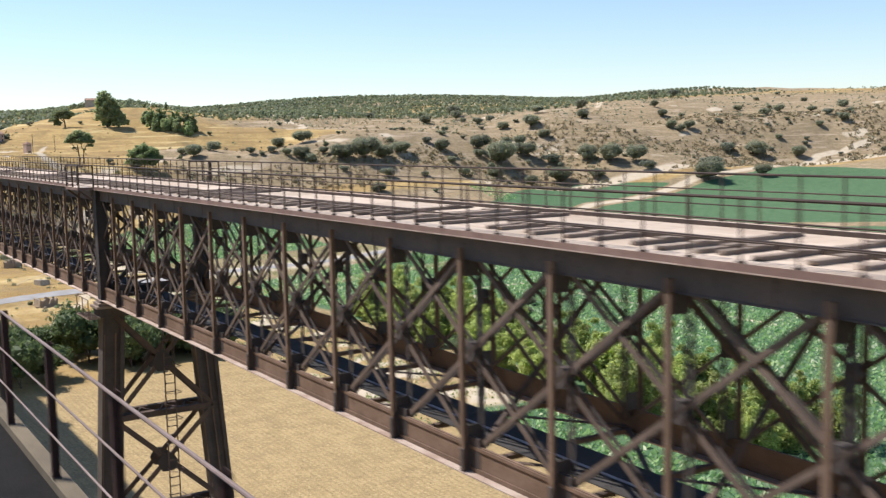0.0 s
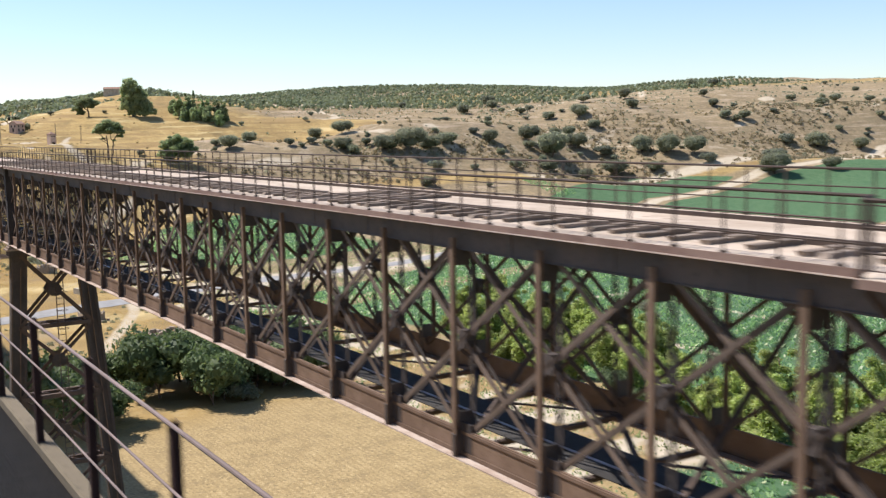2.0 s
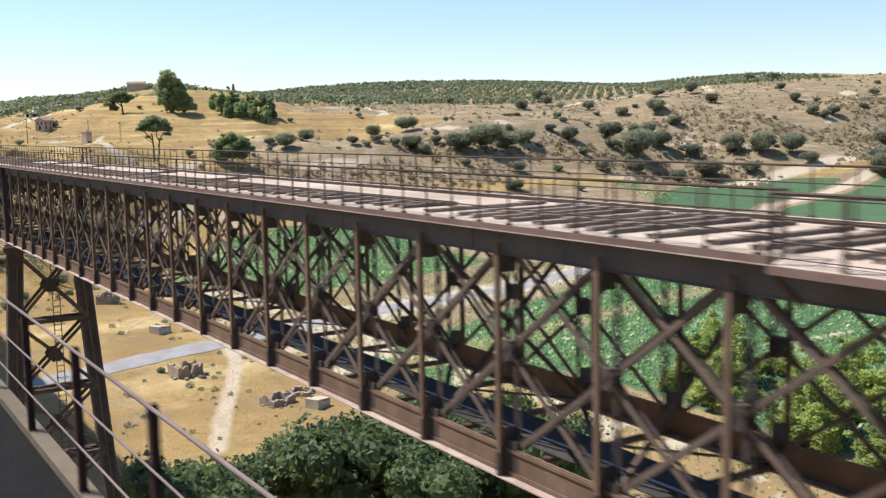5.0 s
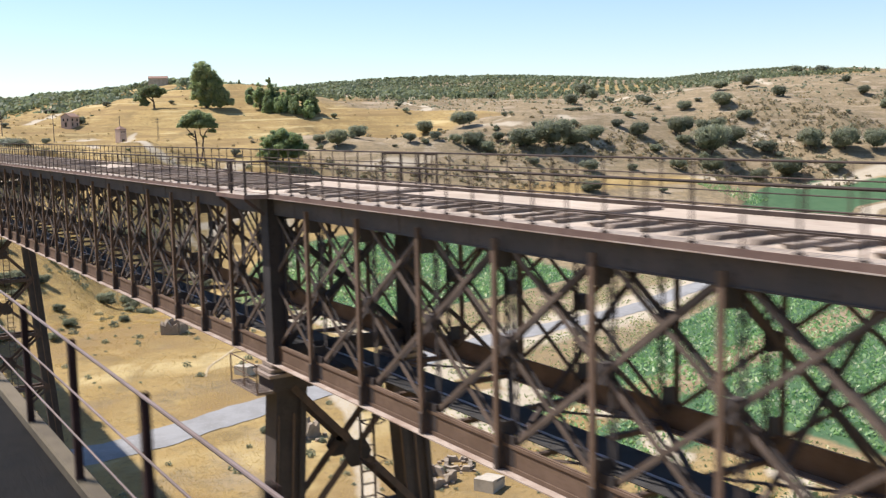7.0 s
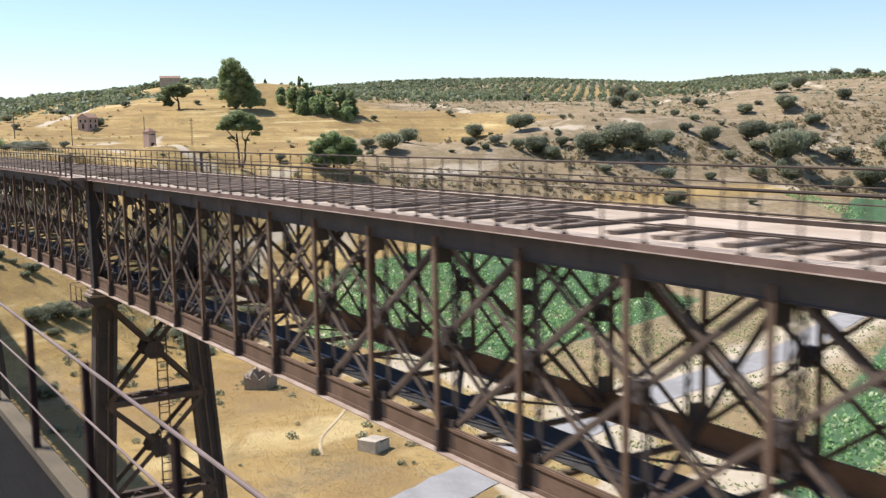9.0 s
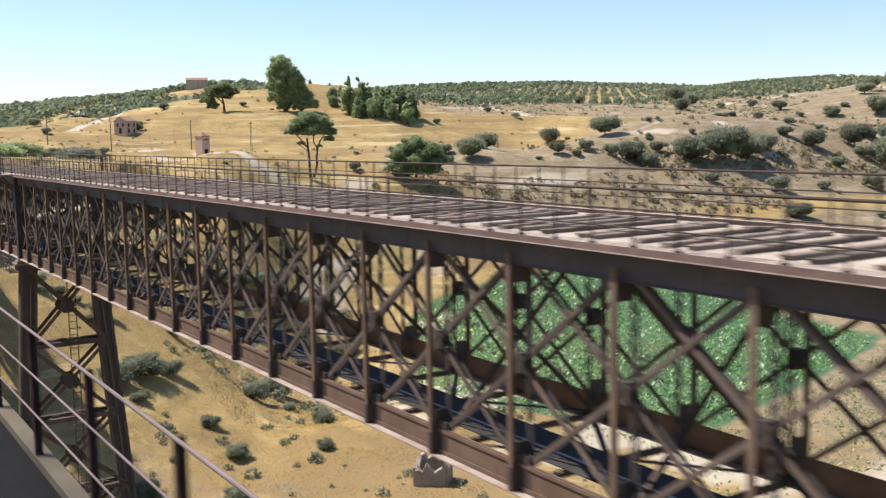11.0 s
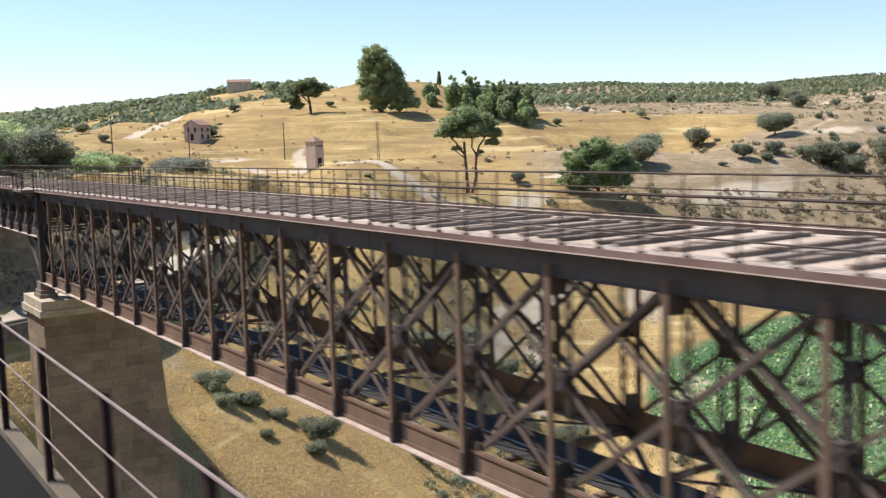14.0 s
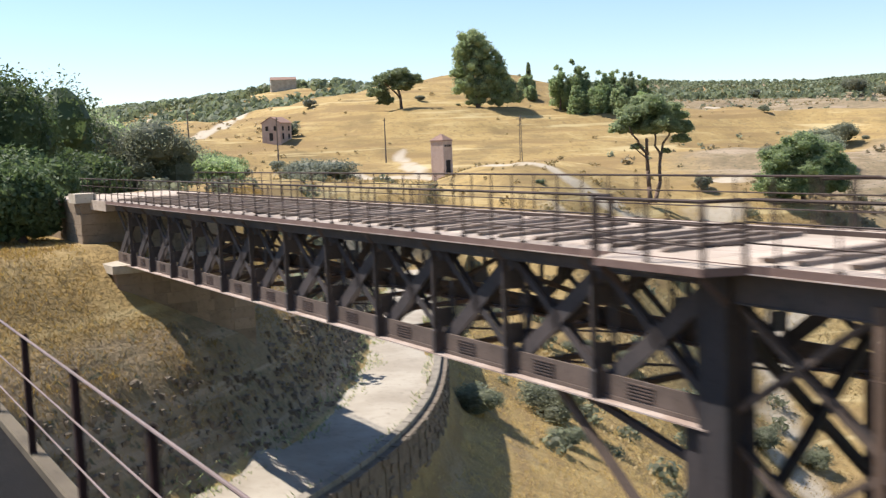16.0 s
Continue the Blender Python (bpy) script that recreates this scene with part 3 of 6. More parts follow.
def girder_parts(parent, x, out, length, panels, bottom, reach):
    """One lattice girder in the plane x; out is -1 for the side that faces outwards to -x."""
    stepy = length / panels
    o = out
    g = Shape()
    xa, xb = sorted((x, x - o * 0.04))
    deep = 0.44 if reach == 2 else 0.24
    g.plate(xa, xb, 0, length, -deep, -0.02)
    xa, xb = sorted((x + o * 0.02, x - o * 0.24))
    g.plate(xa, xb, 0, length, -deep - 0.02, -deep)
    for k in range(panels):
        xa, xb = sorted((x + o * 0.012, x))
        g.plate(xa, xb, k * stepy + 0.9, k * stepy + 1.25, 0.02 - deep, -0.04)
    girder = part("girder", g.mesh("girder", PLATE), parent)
    c = Shape()
    xa, xb = sorted((x + o * 0.006, x - o * 0.04))
    c.plate(xa, xb, 0, length, bottom + 0.03, bottom + (0.52 if reach == 2 else 0.40))
    xa, xb = sorted((x + o * 0.03, x + o * 0.008))
    chord = part("bottom_chord", c.mesh("bottom_chord", RUST if reach == 2 else LATTICE), girder, label="rust-brown riveted bottom chord plate")
    for z0, z1 in ((0.03, 0.11), (0.44, 0.50)) if reach == 2 else ((0.03, 0.09),):
        part("chord_angle", Shape().plate(xa, xb, 0, length, bottom + z0, bottom + z1).mesh("chord_angle", RUST if reach == 2 else LATTICE), girder)
    if reach == 1:
        rib = Shape()
        for r in range(5):
            rib.plate(xa, xb, 0, 0.55, bottom + 0.13 + r * 0.05, bottom + 0.15 + r * 0.05)
        rib_data = rib.mesh("splice_ribs", STEEL)
        for k in range(panels):
            part("splice_ribs", rib_data, girder, (0, (k + 0.5) * stepy, 0))
    f = Shape()
    xa, xb = sorted((x + o * 0.19, x - o * 0.24))
    f.plate(xa, xb, 0, length, bottom, bottom + 0.025)
    part("flange", f.mesh("flange", FLANGE), girder, label="dusty pale bottom flange")
    post = Shape()
    xa, xb = sorted((x + o * 0.165, x + o * 0.145))
    half = 0.06 if reach == 2 else 0.024
    post.plate(xa, xb, -half, half, bottom + 0.05, -0.24)
    xa, xb = sorted((x + o * 0.145, x + o * 0.06))
    post.plate(xa, xb, -0.008, 0.008, bottom + 0.05, -0.24)
    post_data = post.mesh("upright", RUST if reach == 2 else WEB)
    web = Shape()
    z0, z1 = bottom + 0.5, -0.45
    for dy in (-0.07, 0.07):
        xa, xb = sorted((x - o * 0.26, x - o * 0.28))
        web.plate(xa, xb, dy - 0.02, dy + 0.02, bottom + 0.1, -0.05)
    n = max(3, round((z1 - z0) / 0.3))
    for k in range(n):
        a, b = (-0.06, 0.06) if k % 2 else (0.06, -0.06)
        web.bar((x - o * 0.27, a, z0 + (z1 - z0) * k / n), (x - o * 0.27, b, z0 + (z1 - z0) * (k + 1) / n), 0.035, 0.012)
    xa, xb = sorted((x + o * 0.05, x - o * 0.26))
    web.plate(xa, xb, -0.008, 0.008, -0.75, -0.44).plate(xa, xb, -0.008, 0.008, bottom + 0.5, bottom + 0.85)
    web_data = web.mesh("laced_post", WEB)
    # dark brackets, made thicker to take in their shadow on the chord
    br = Shape()
    xo = x + o * 0.18
    br.add([(x, -0.05, bottom + 0.03), (xo, -0.05, bottom + 0.03), (x + o * 0.18, -0.05, bottom + 0.44), (x, -0.05, bottom + 0.62),
            (x, 0.05, bottom + 0.03), (xo, 0.05, bottom + 0.03), (x + o * 0.18, 0.05, bottom + 0.44), (x, 0.05, bottom + 0.62)],
           [(0, 1, 2, 3), (7, 6, 5, 4), (0, 4, 5, 1), (1, 5, 6, 2), (2, 6, 7, 3), (3, 7, 4, 0)])
    if reach == 2:
        xa, xb = sorted((x + o * 0.02, x - o * 0.05))
        br.plate(xa, xb, -0.34, 0.10, bottom + 0.12, bottom + 0.66)
    bracket_data = br.mesh("bracket", WEB)
    zt, zb = -0.25, bottom + (0.32 if reach == 2 else 0.2)
    zm = (zt + zb) / 2
    run = reach * stepy
    wide = 0.092 if reach == 2 else 0.13

    side = (-o, 0, 0)
    tone = LATTICE if reach == 2 else WEB

    def lattice(p, q, outer, inner, w, y):
        part("diagonal", Shape().bar((x - o * outer, *p), (x - o * outer, *q), w, 0.03, side).mesh("diagonal", tone), girder, (0, y, 0))
        part("inner_diagonal", Shape().bar((x - o * inner, *p), (x - o * inner, *q), w * 0.8, 0.018, side).mesh("inner_diagonal", WEB), girder, (0, y, 0))

    heavy = wide if reach == 2 else 0.27
    bars = []
    for p, q, outer, inner, w in (((0, zt), (run, zb), 0.06, 0.20, heavy), ((0, zb), (run, zt), 0.085, 0.225, wide)):
        bars.append(("diagonal", Shape().bar((x - o * outer, *p), (x - o * outer, *q), w, 0.03, side).mesh("diagonal", tone)))
        bars.append(("inner_diagonal", Shape().bar((x - o * inner, *p), (x - o * inner, *q), w * 0.8, 0.018, side).mesh("inner_diagonal", WEB)))
    gs = Shape()
    xa, xb = sorted((x - o * 0.045, x - o * 0.235))
    gs.add([(xx, yy, zz) for xx in (xa, xb) for yy, zz in ((-0.14, zm), (-0.07, zm - 0.17), (0.07, zm - 0.17), (0.14, zm), (0.07, zm + 0.17), (-0.07, zm + 0.17))],
           [(0, 1, 2, 3, 4, 5), (11, 10, 9, 8, 7, 6)] + [(k, k + 6, (k + 1) % 6 + 6, (k + 1) % 6) for k in range(6)])
    gusset_data = gs.mesh("gusset", WEB)
    if o > 0:
        bars = [b for b in bars if b[0] == "diagonal"]
    for k in range(1, panels):
        y = k * stepy
        part("upright", post_data, girder, (0, y, 0))
        part("laced_post", web_data, girder, (0, y, 0))
        if o < 0:
            part("bracket", bracket_data, girder, (0, y, 0))
        if reach == 2:
            part("gusset", gusset_data, girder, (0, y, 0))
        else:
            part("gusset", gusset_data, girder, (0, y - stepy / 2, 0))
    for k in range(panels - reach + 1):
        for name, data in bars:
            part(name, data, girder, (0, k * stepy, 0))
    if reach == 1 and o < 0:
        # sloping stays under the deck edge, and fins on the bottom chord
        stay = Shape().bar((x - 0.02, 0, -0.42), (x - 0.30, 0.05, -0.06), 0.06, 0.02, (0, 1, 0)).mesh("stay", LATTICE)
        fin = Shape().bar((x - 0.02, 0.03, bottom + 0.62), (x - 0.13, 0.03, bottom + 0.36), 0.05, 0.02, (0, 1, 0)).mesh("fin", LATTICE)
        for k in range(1, panels):
            part("stay", stay, girder, (0, k * stepy, 0), "light sloping stay under the deck edge" if k == 1 else "")
            part("fin", fin, girder, (0, k * stepy, 0))
    if reach == 2:
        for p, q, y in (((0, zm), (stepy, zb), 0), ((0, zm), (stepy, zt), 0), ((0, zt), (stepy, zm), length - stepy), ((0, zb), (stepy, zm), length - stepy)):
            lattice(p, q, 0.07, 0.21, wide, y)
    return girder


def span_thing(y0, length, panels, bottom, label):
    reach = 2 if panels > 15 else 1
    span = thing("bridge_span", (0, y0, 0), label, "bridge", "spans of the old bridge")
    girder_parts(span, NEAR_X, -1, length, panels, bottom, reach)
    girder_parts(span, FAR_X, 1, length, panels, bottom, reach)
    stepy = length / panels
    deep = 0.46 if reach == 2 else 0.26
    beam = Shape().plate(NEAR_X + 0.24, FAR_X - 0.24, -0.02, 0.02, -deep, -0.04).plate(NEAR_X + 0.24, FAR_X - 0.24, -0.12, 0.12, -deep - 0.015, -deep).mesh("floor_beam", WEB)
    zl = bottom + 0.10
    strut = Shape().bar((NEAR_X + 0.2, 0, zl), (FAR_X - 0.2, 0, zl), 0.14, 0.10, (0, 0, 1)).mesh("strut", STEEL)
    for k in range(1, panels):
        part("floor_beam", beam, span, (0, k * stepy, 0))
        part("strut", strut, span, (0, k * stepy, 0))
    for x in (11.1, 12.8):
        part("stringer", Shape().plate(x - 0.02, x + 0.02, 0, length, -0.038, -0.012).plate(x - 0.10, x + 0.10, 0, length, -0.012, -0.002).mesh("stringer", WEB), span)
    across = [Shape().bar((x0, 0, zl + h), (x1, 2 * stepy, zl + h), 0.12, 0.02, (0, 0, 1)).mesh("cross_tie", STEEL) for x0, x1, h in ((NEAR_X + 0.2, FAR_X - 0.2, 0.062), (FAR_X - 0.2, NEAR_X + 0.2, 0.088))]
    sway = [Shape().angle((x0, y, bottom + 0.3), (x1, y, -0.5), 0.08, 0.015, (0, 1, 0)).mesh("sway_brace", STEEL) for x0, x1, y in ((NEAR_X + 0.25, FAR_X - 0.25, 0.0), (FAR_X - 0.25, NEAR_X + 0.25, 0.05))]
    for k in range(0, panels - 1, 2):
        for data in across:
            part("cross_tie", data, span, (0, k * stepy, 0))
        if k:
            for data in sway:
                part("sway_brace", data, span, (0, k * stepy, 0))
    if reach == 2:
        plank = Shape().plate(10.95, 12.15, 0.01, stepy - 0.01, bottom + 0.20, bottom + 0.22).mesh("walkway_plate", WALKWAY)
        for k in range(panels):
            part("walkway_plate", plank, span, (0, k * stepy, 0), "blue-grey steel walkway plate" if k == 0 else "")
        cb = Shape().tube((11.35, 0, bottom + 0.26), (11.35, length, bottom + 0.26), 0.022)
        part("cable", cb.mesh("cable", CABLE), span, label="pale cable along the walkway")
    # deck
    dk = Shape()
    dk.plate(EDGE_X, EDGE_X + 0.22, 0, length, -0.012, 0.006)
    dk.plate(FAR_EDGE - 0.22, FAR_EDGE, 0, length, -0.012, 0.006)
    part("deck_flange", dk.mesh("deck_flange", FLANGE), span, label="pale edge of the deck flange")
    ed = Shape()
    ed.plate(EDGE_X + 0.012, EDGE_X + 0.03, 0, length, 0.006, 0.105)
    ed.plate(FAR_EDGE - 0.03, FAR_EDGE - 0.012, 0, length, 0.006, 0.105)
    part("edge_angle", ed.mesh("edge_angle", EDGE), span, label="rusty red-brown deck edge angle")
    n = panels
    pl = Shape()
    pl.plate(EDGE_X + 0.03, FAR_EDGE - 0.03, 0.004, stepy - 0.004, 0.06, 0.095)
    pl_data = pl.mesh("deck_plate", DECK)
    for k in range(n):
        part("deck_plate", pl_data, span, (0, k * stepy, 0))
    return span


def platform_rail(s, x0, x1, y0, y1, z):
    for a, b in (((x0, y0), (x0, y1)), ((x0, y0), (x1, y0)), ((x0, y1), (x1, y1))):
        for h in (0.95, 0.5):
            s.tube((a[0], a[1], z + h), (b[0], b[1], z + h), 0.022)
    for x, y in ((x0, y0), (x0, (y0 + y1) / 2), (x0, y1)):
        s.tube((x, y, z), (x, y, z + 0.97), 0.025)


first = span_thing(PIER_Y - SPAN, SPAN, PANELS, BOTTOM, "dark rusted riveted double-lattice railway bridge span")
for k in range(5):
    copy_thing(first, pose(0, PIER_Y + SPAN * k, 0))
LAST_Y, LAST_LEN = PIER_Y + SPAN * 5 + 0.4, 28.9
span_thing(LAST_Y - 0.4, LAST_LEN + 0.4, 13, -2.18, "shallow dark lattice bridge span over a lane")


def railing(y0, length, x, z_top, label):
    """Steel parapet: three uprights a panel, handrail and two thinner bars."""
    r = thing("bridge_railing", (x, y0, 0.1), label, "railing", "railings of the old bridge")
    pst = Shape().bar((0, 0, -0.03), (0, 0, z_top), 0.026, 0.026).bar((0, 0, 0.0), (0, 0, 0.03), 0.09, 0.07)
    pst_data = pst.mesh("post", RAILPIPE)
    n = round(length / 0.85)
    d = length / n
    for k in range(n):
        part("post", pst_data, r, (0, (k + 0.5) * d, 0))
    part("handrail", Shape().tube((0, 0, z_top), (0, length, z_top), 0.021, 8).mesh("handrail", RAILPIPE), r)
    for z in (z_top * 0.66, z_top * 0.34):
        part("bar", Shape().tube((0, 0, z), (0, length, z), 0.013).mesh("bar", RAILPIPE), r)
    return r


near_rail = railing(PIER_Y - SPAN + 1.55, SPAN - 2.4, EDGE_X + 0.06, 0.80, "thin brown steel parapet railing along the old bridge deck")
far_rail = railing(PIER_Y - SPAN, SPAN, FAR_EDGE - 0.06, 0.85, "thin brown steel parapet railing along the old bridge deck")
for k in range(5):
    copy_thing(near_rail, pose(EDGE_X + 0.06, PIER_Y + SPAN * k + 1.55, 0.1))
    copy_thing(far_rail, pose(FAR_EDGE - 0.06, PIER_Y + SPAN * k, 0.1))
railing(LAST_Y + 1.2, LAST_LEN + 2.85, EDGE_X + 0.06, 0.80, "thin brown steel parapet railing along the old bridge deck")
railing(LAST_Y, LAST_LEN + 3, FAR_EDGE - 0.06, 0.85, "thin brown steel parapet railing along the old bridge deck")


def refuge(y, side):
    """A small bay that widens the deck over a pier."""
    s = -1 if side < 0 else 1
    ex = EDGE_X if s < 0 else FAR_EDGE
    t = thing("refuge_platform", (ex, y, 0), "small railed steel refuge bay above a pier", "platform", "refuge bays")
    plan = [(s * 0.004, -1.2), (s * 0.52, -0.97), (s * 0.52, 0.97), (s * 0.004, 1.2)]
    for name, z0, z1, grow, mat in (("floor", 0.0, 0.095, 0.0, DECK), ("rim", -0.012, 0.088, 0.014, EDGE)):
        ring = [(x + (s * grow if k in (1, 2) else 0), y + (grow if y > 0 else -grow)) for k, (x, y) in enumerate(plan)]
        q = Shape().add([(x, y, z) for z in (z0, z1) for x, y in ring], [(3, 2, 1, 0), (4, 5, 6, 7)] + [(k, (k + 1) % 4, (k + 1) % 4 + 4, k + 4) for k in range(4)])
        part(name, q.mesh(name, mat), t)
    for yy in (-0.9, 0.9):
        part("bracket", Shape().bar((0, yy, -0.42), (s * 0.48, yy, -0.02), 0.08, 0.02, (0, 1, 0)).mesh("bracket", STEEL), t)
    r = Shape()
    for h in (0.9, 0.62, 0.36):
        for (xa, ya), (xb, yb) in zip(plan, plan[1:]):
            r.tube((xa * 0.93, ya, h), (xb * 0.93, yb, h), 0.026 if h > 0.8 else 0.013)
    for x, yy in plan + [(s * 0.52, 0.0)]:
        r.bar((x * 0.93, yy, 0.09), (x * 0.93, yy, 0.91), 0.05, 0.05)
    part("rail", r.mesh("rail", RAILPIPE), t)
    return t


def tower_post(y, bottom):
    # posts and cross frame take the steel with shade in its colour
    """Heavy plated frame that joins two spans over a pier."""
    t = thing("end_post_frame", (0, y, 0), "dark plated steel end frame over a bridge pier", "bridge", "end frames")
    for x in (NEAR_X, FAR_X):
        o = -1 if x == NEAR_X else 1
        post = None
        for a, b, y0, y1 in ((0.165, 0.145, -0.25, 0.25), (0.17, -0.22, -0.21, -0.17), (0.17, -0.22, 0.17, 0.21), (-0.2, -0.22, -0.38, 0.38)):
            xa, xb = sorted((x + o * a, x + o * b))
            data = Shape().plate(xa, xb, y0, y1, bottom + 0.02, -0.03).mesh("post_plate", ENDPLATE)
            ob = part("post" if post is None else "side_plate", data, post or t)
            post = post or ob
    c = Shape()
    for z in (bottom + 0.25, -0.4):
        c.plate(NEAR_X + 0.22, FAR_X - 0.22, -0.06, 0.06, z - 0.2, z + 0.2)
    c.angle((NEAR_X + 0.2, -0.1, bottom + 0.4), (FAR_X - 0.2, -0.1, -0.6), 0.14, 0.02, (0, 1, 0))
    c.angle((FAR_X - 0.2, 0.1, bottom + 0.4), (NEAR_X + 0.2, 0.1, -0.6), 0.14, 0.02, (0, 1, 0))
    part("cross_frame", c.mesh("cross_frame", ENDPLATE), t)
    return t


refuge_near, refuge_far, frame_ob = refuge(PIER_Y + 0.35, -1), refuge(PIER_Y + 0.35, 1), tower_post(PIER_Y - 0.12, BOTTOM)
for k in range(1, 6):
    y = PIER_Y + SPAN * k
    copy_thing(refuge_near, pose(EDGE_X, y + 0.35, 0))
    copy_thing(refuge_far, pose(FAR_EDGE, y + 0.35, 0))
    copy_thing(frame_ob, pose(0, y - 0.12, 0))


def leg_x(z, near):
    d = -4.6 - z
    return 10.30 - 0.062 * d if near else 13.75 + 0.075 * d


def steel_pier(y, foot):
    t = thing("steel_pier", (0, y, 0), "tall dark braced steel trestle pier with two battered legs", "bridge pier", "steel piers")
    for near in (True, False):
        s = Shape()
        xt, xb = leg_x(-4.75, near), leg_x(foot, near)
        s.bar((xt, 0, -4.75), (xb, 0, foot), 0.70, 0.78, (1, 0, 0))
        leg = part("leg", s.mesh("leg", WEB), t)
        for dx in (-0.34, 0.34):
            part("leg_plate", Shape().bar((xt + dx, -0.43, -4.75), (xb + dx, -0.43, foot), 0.03, 0.16, (1, 0, 0)).mesh("leg_plate", WEB), leg)
        st = Shape().bar((xt - 0.41, -0.44, -5.6), (xb - 0.41, -0.44, foot), 0.07, 0.03, (1, 0, 0)).bar((xt + 0.02, -0.44, -5.6), (xb + 0.02, -0.44, foot), 0.05, 0.03, (0, 1, 0))
        part("leg_angle", st.mesh("leg_angle", RUST), leg)
        b = Shape().plate(xb - 0.9, xb + 0.9, -0.9, 0.9, foot - 1.5, foot + 0.15)
        part("footing", b.mesh("footing", CONCRETE), leg)
    z, panel = -4.9, 4.1
    while z - 1 > foot:
        z2 = max(z - panel, foot + 0.3)
        for dy in (-0.5, 0.5):
            side = (0, 1, 0)
            for a, b in ((True, False), (False, True)):
                part("brace", Shape().angle((leg_x(z, a), dy, z), (leg_x(z2, b), dy, z2), 0.19, 0.03, side).mesh("brace", STEEL), t)
            part("strut", Shape().angle((leg_x(z2, True), dy, z2), (leg_x(z2, False), dy, z2), 0.24, 0.025, side).mesh("strut", STEEL), t)
        mid = (z + z2) / 2
        cx = (leg_x(mid, True) + leg_x(mid, False)) / 2
        ring = ((-0.42, 0), (-0.22, -0.36), (0.22, -0.36), (0.42, 0), (0.22, 0.36), (-0.22, 0.36))
        for dy in (-0.55, 0.53):
            hub = Shape().add([(cx + u, d, mid + v) for d in (dy, dy + 0.02) for u, v in ring], [(0, 1, 2, 3, 4, 5), (11, 10, 9, 8, 7, 6)] + [(k, k + 6, (k + 1) % 6 + 6, (k + 1) % 6) for k in range(6)])
            part("gusset", hub.mesh("gusset", WEB), t)
        lace = Shape()
        n = 7
        for j in range(n):
            xa = leg_x(z2, True) + 0.4 + (leg_x(z2, False) - leg_x(z2, True) - 0.8) * j / n
            xb = leg_x(z2, True) + 0.4 + (leg_x(z2, False) - leg_x(z2, True) - 0.8) * (j + 1) / n
            lace.bar((xa, -0.5 if j % 2 else 0.5, z2 + 0.09), (xb, 0.5 if j % 2 else -0.5, z2 + 0.09), 0.07, 0.015, (0, 0, 1))
        part("lacing", lace.mesh("lacing", STEEL), t)
        z = z2
    ld = Shape()
    for x in (12.05, 12.45):
        ld.bar((x, -0.72, -4.8), (x, -0.72, foot), 0.06, 0.04)
    for j in range(int((-4.8 - foot) / 0.35)):
        ld.bar((12.05, -0.72, -5 - j * 0.35), (12.45, -0.72, -5 - j * 0.35), 0.035, 0.035, (0, 1, 0))
    for j in range(int((-6 - foot) / 1.05)):
        zz = -6 - j * 1.05
        for a, b in (((12.0, -0.72), (11.95, -1.2)), ((11.95, -1.2), (12.25, -1.4)), ((12.25, -1.4), (12.55, -1.2)), ((12.55, -1.2), (12.5, -0.72))):
            ld.bar((a[0], a[1], zz), (b[0], b[1], zz), 0.05, 0.012, (0, 0, 1))
    part("ladder", ld.mesh("ladder", STEEL), t, label="caged steel ladder")
    hd = Shape().plate(9.75, 14.3, -0.5, 0.5, -4.95, -4.60)
    part("head_beam", hd.mesh("head_beam", WEB), t)
    for x in (10.15, 13.8):
        bb = Shape()
        for j, w in enumerate((0.52, 0.42, 0.34)):
            bb.plate(x - w, x + w * 0.6, -w, w, -4.60 + j * 0.115, -4.60 + j * 0.115 + 0.09)
        part("bearing", bb.mesh("bearing", BEARING), t, label="stacked pale bearing plates")
    pf = Shape().plate(9.3, 9.75, -0.5, 1.35, -4.98, -4.93)
    for j in range(9):
        pf.plate(9.3, 9.75, -0.5 + j * 0.21, -0.47 + j * 0.21, -4.93, -4.90)
    platform = part("platform", pf.mesh("platform", BEARING), t, label="dusty bearing inspection platform")
    rail = Shape()
    for yy in (-0.48, 0.4, 1.33):
        rail.bar((9.32, yy, -4.93), (9.32, yy, -4.2), 0.03, 0.03)
    rail.tube((9.32, -0.48, -4.2), (9.32, 1.33, -4.2), 0.016).tube((9.32, 1.33, -4.2), (9.75, 1.33, -4.2), 0.016).tube((9.32, -0.48, -4.55), (9.32, 1.33, -4.55), 0.012)
    part("rail", rail.mesh("rail", RUST), platform)
    return t


for k in range(5):
    y = PIER_Y + SPAN * k
    steel_pier(y, round(float(min(ground_z(10, y), ground_z(15, y))), 2) + 0.1)


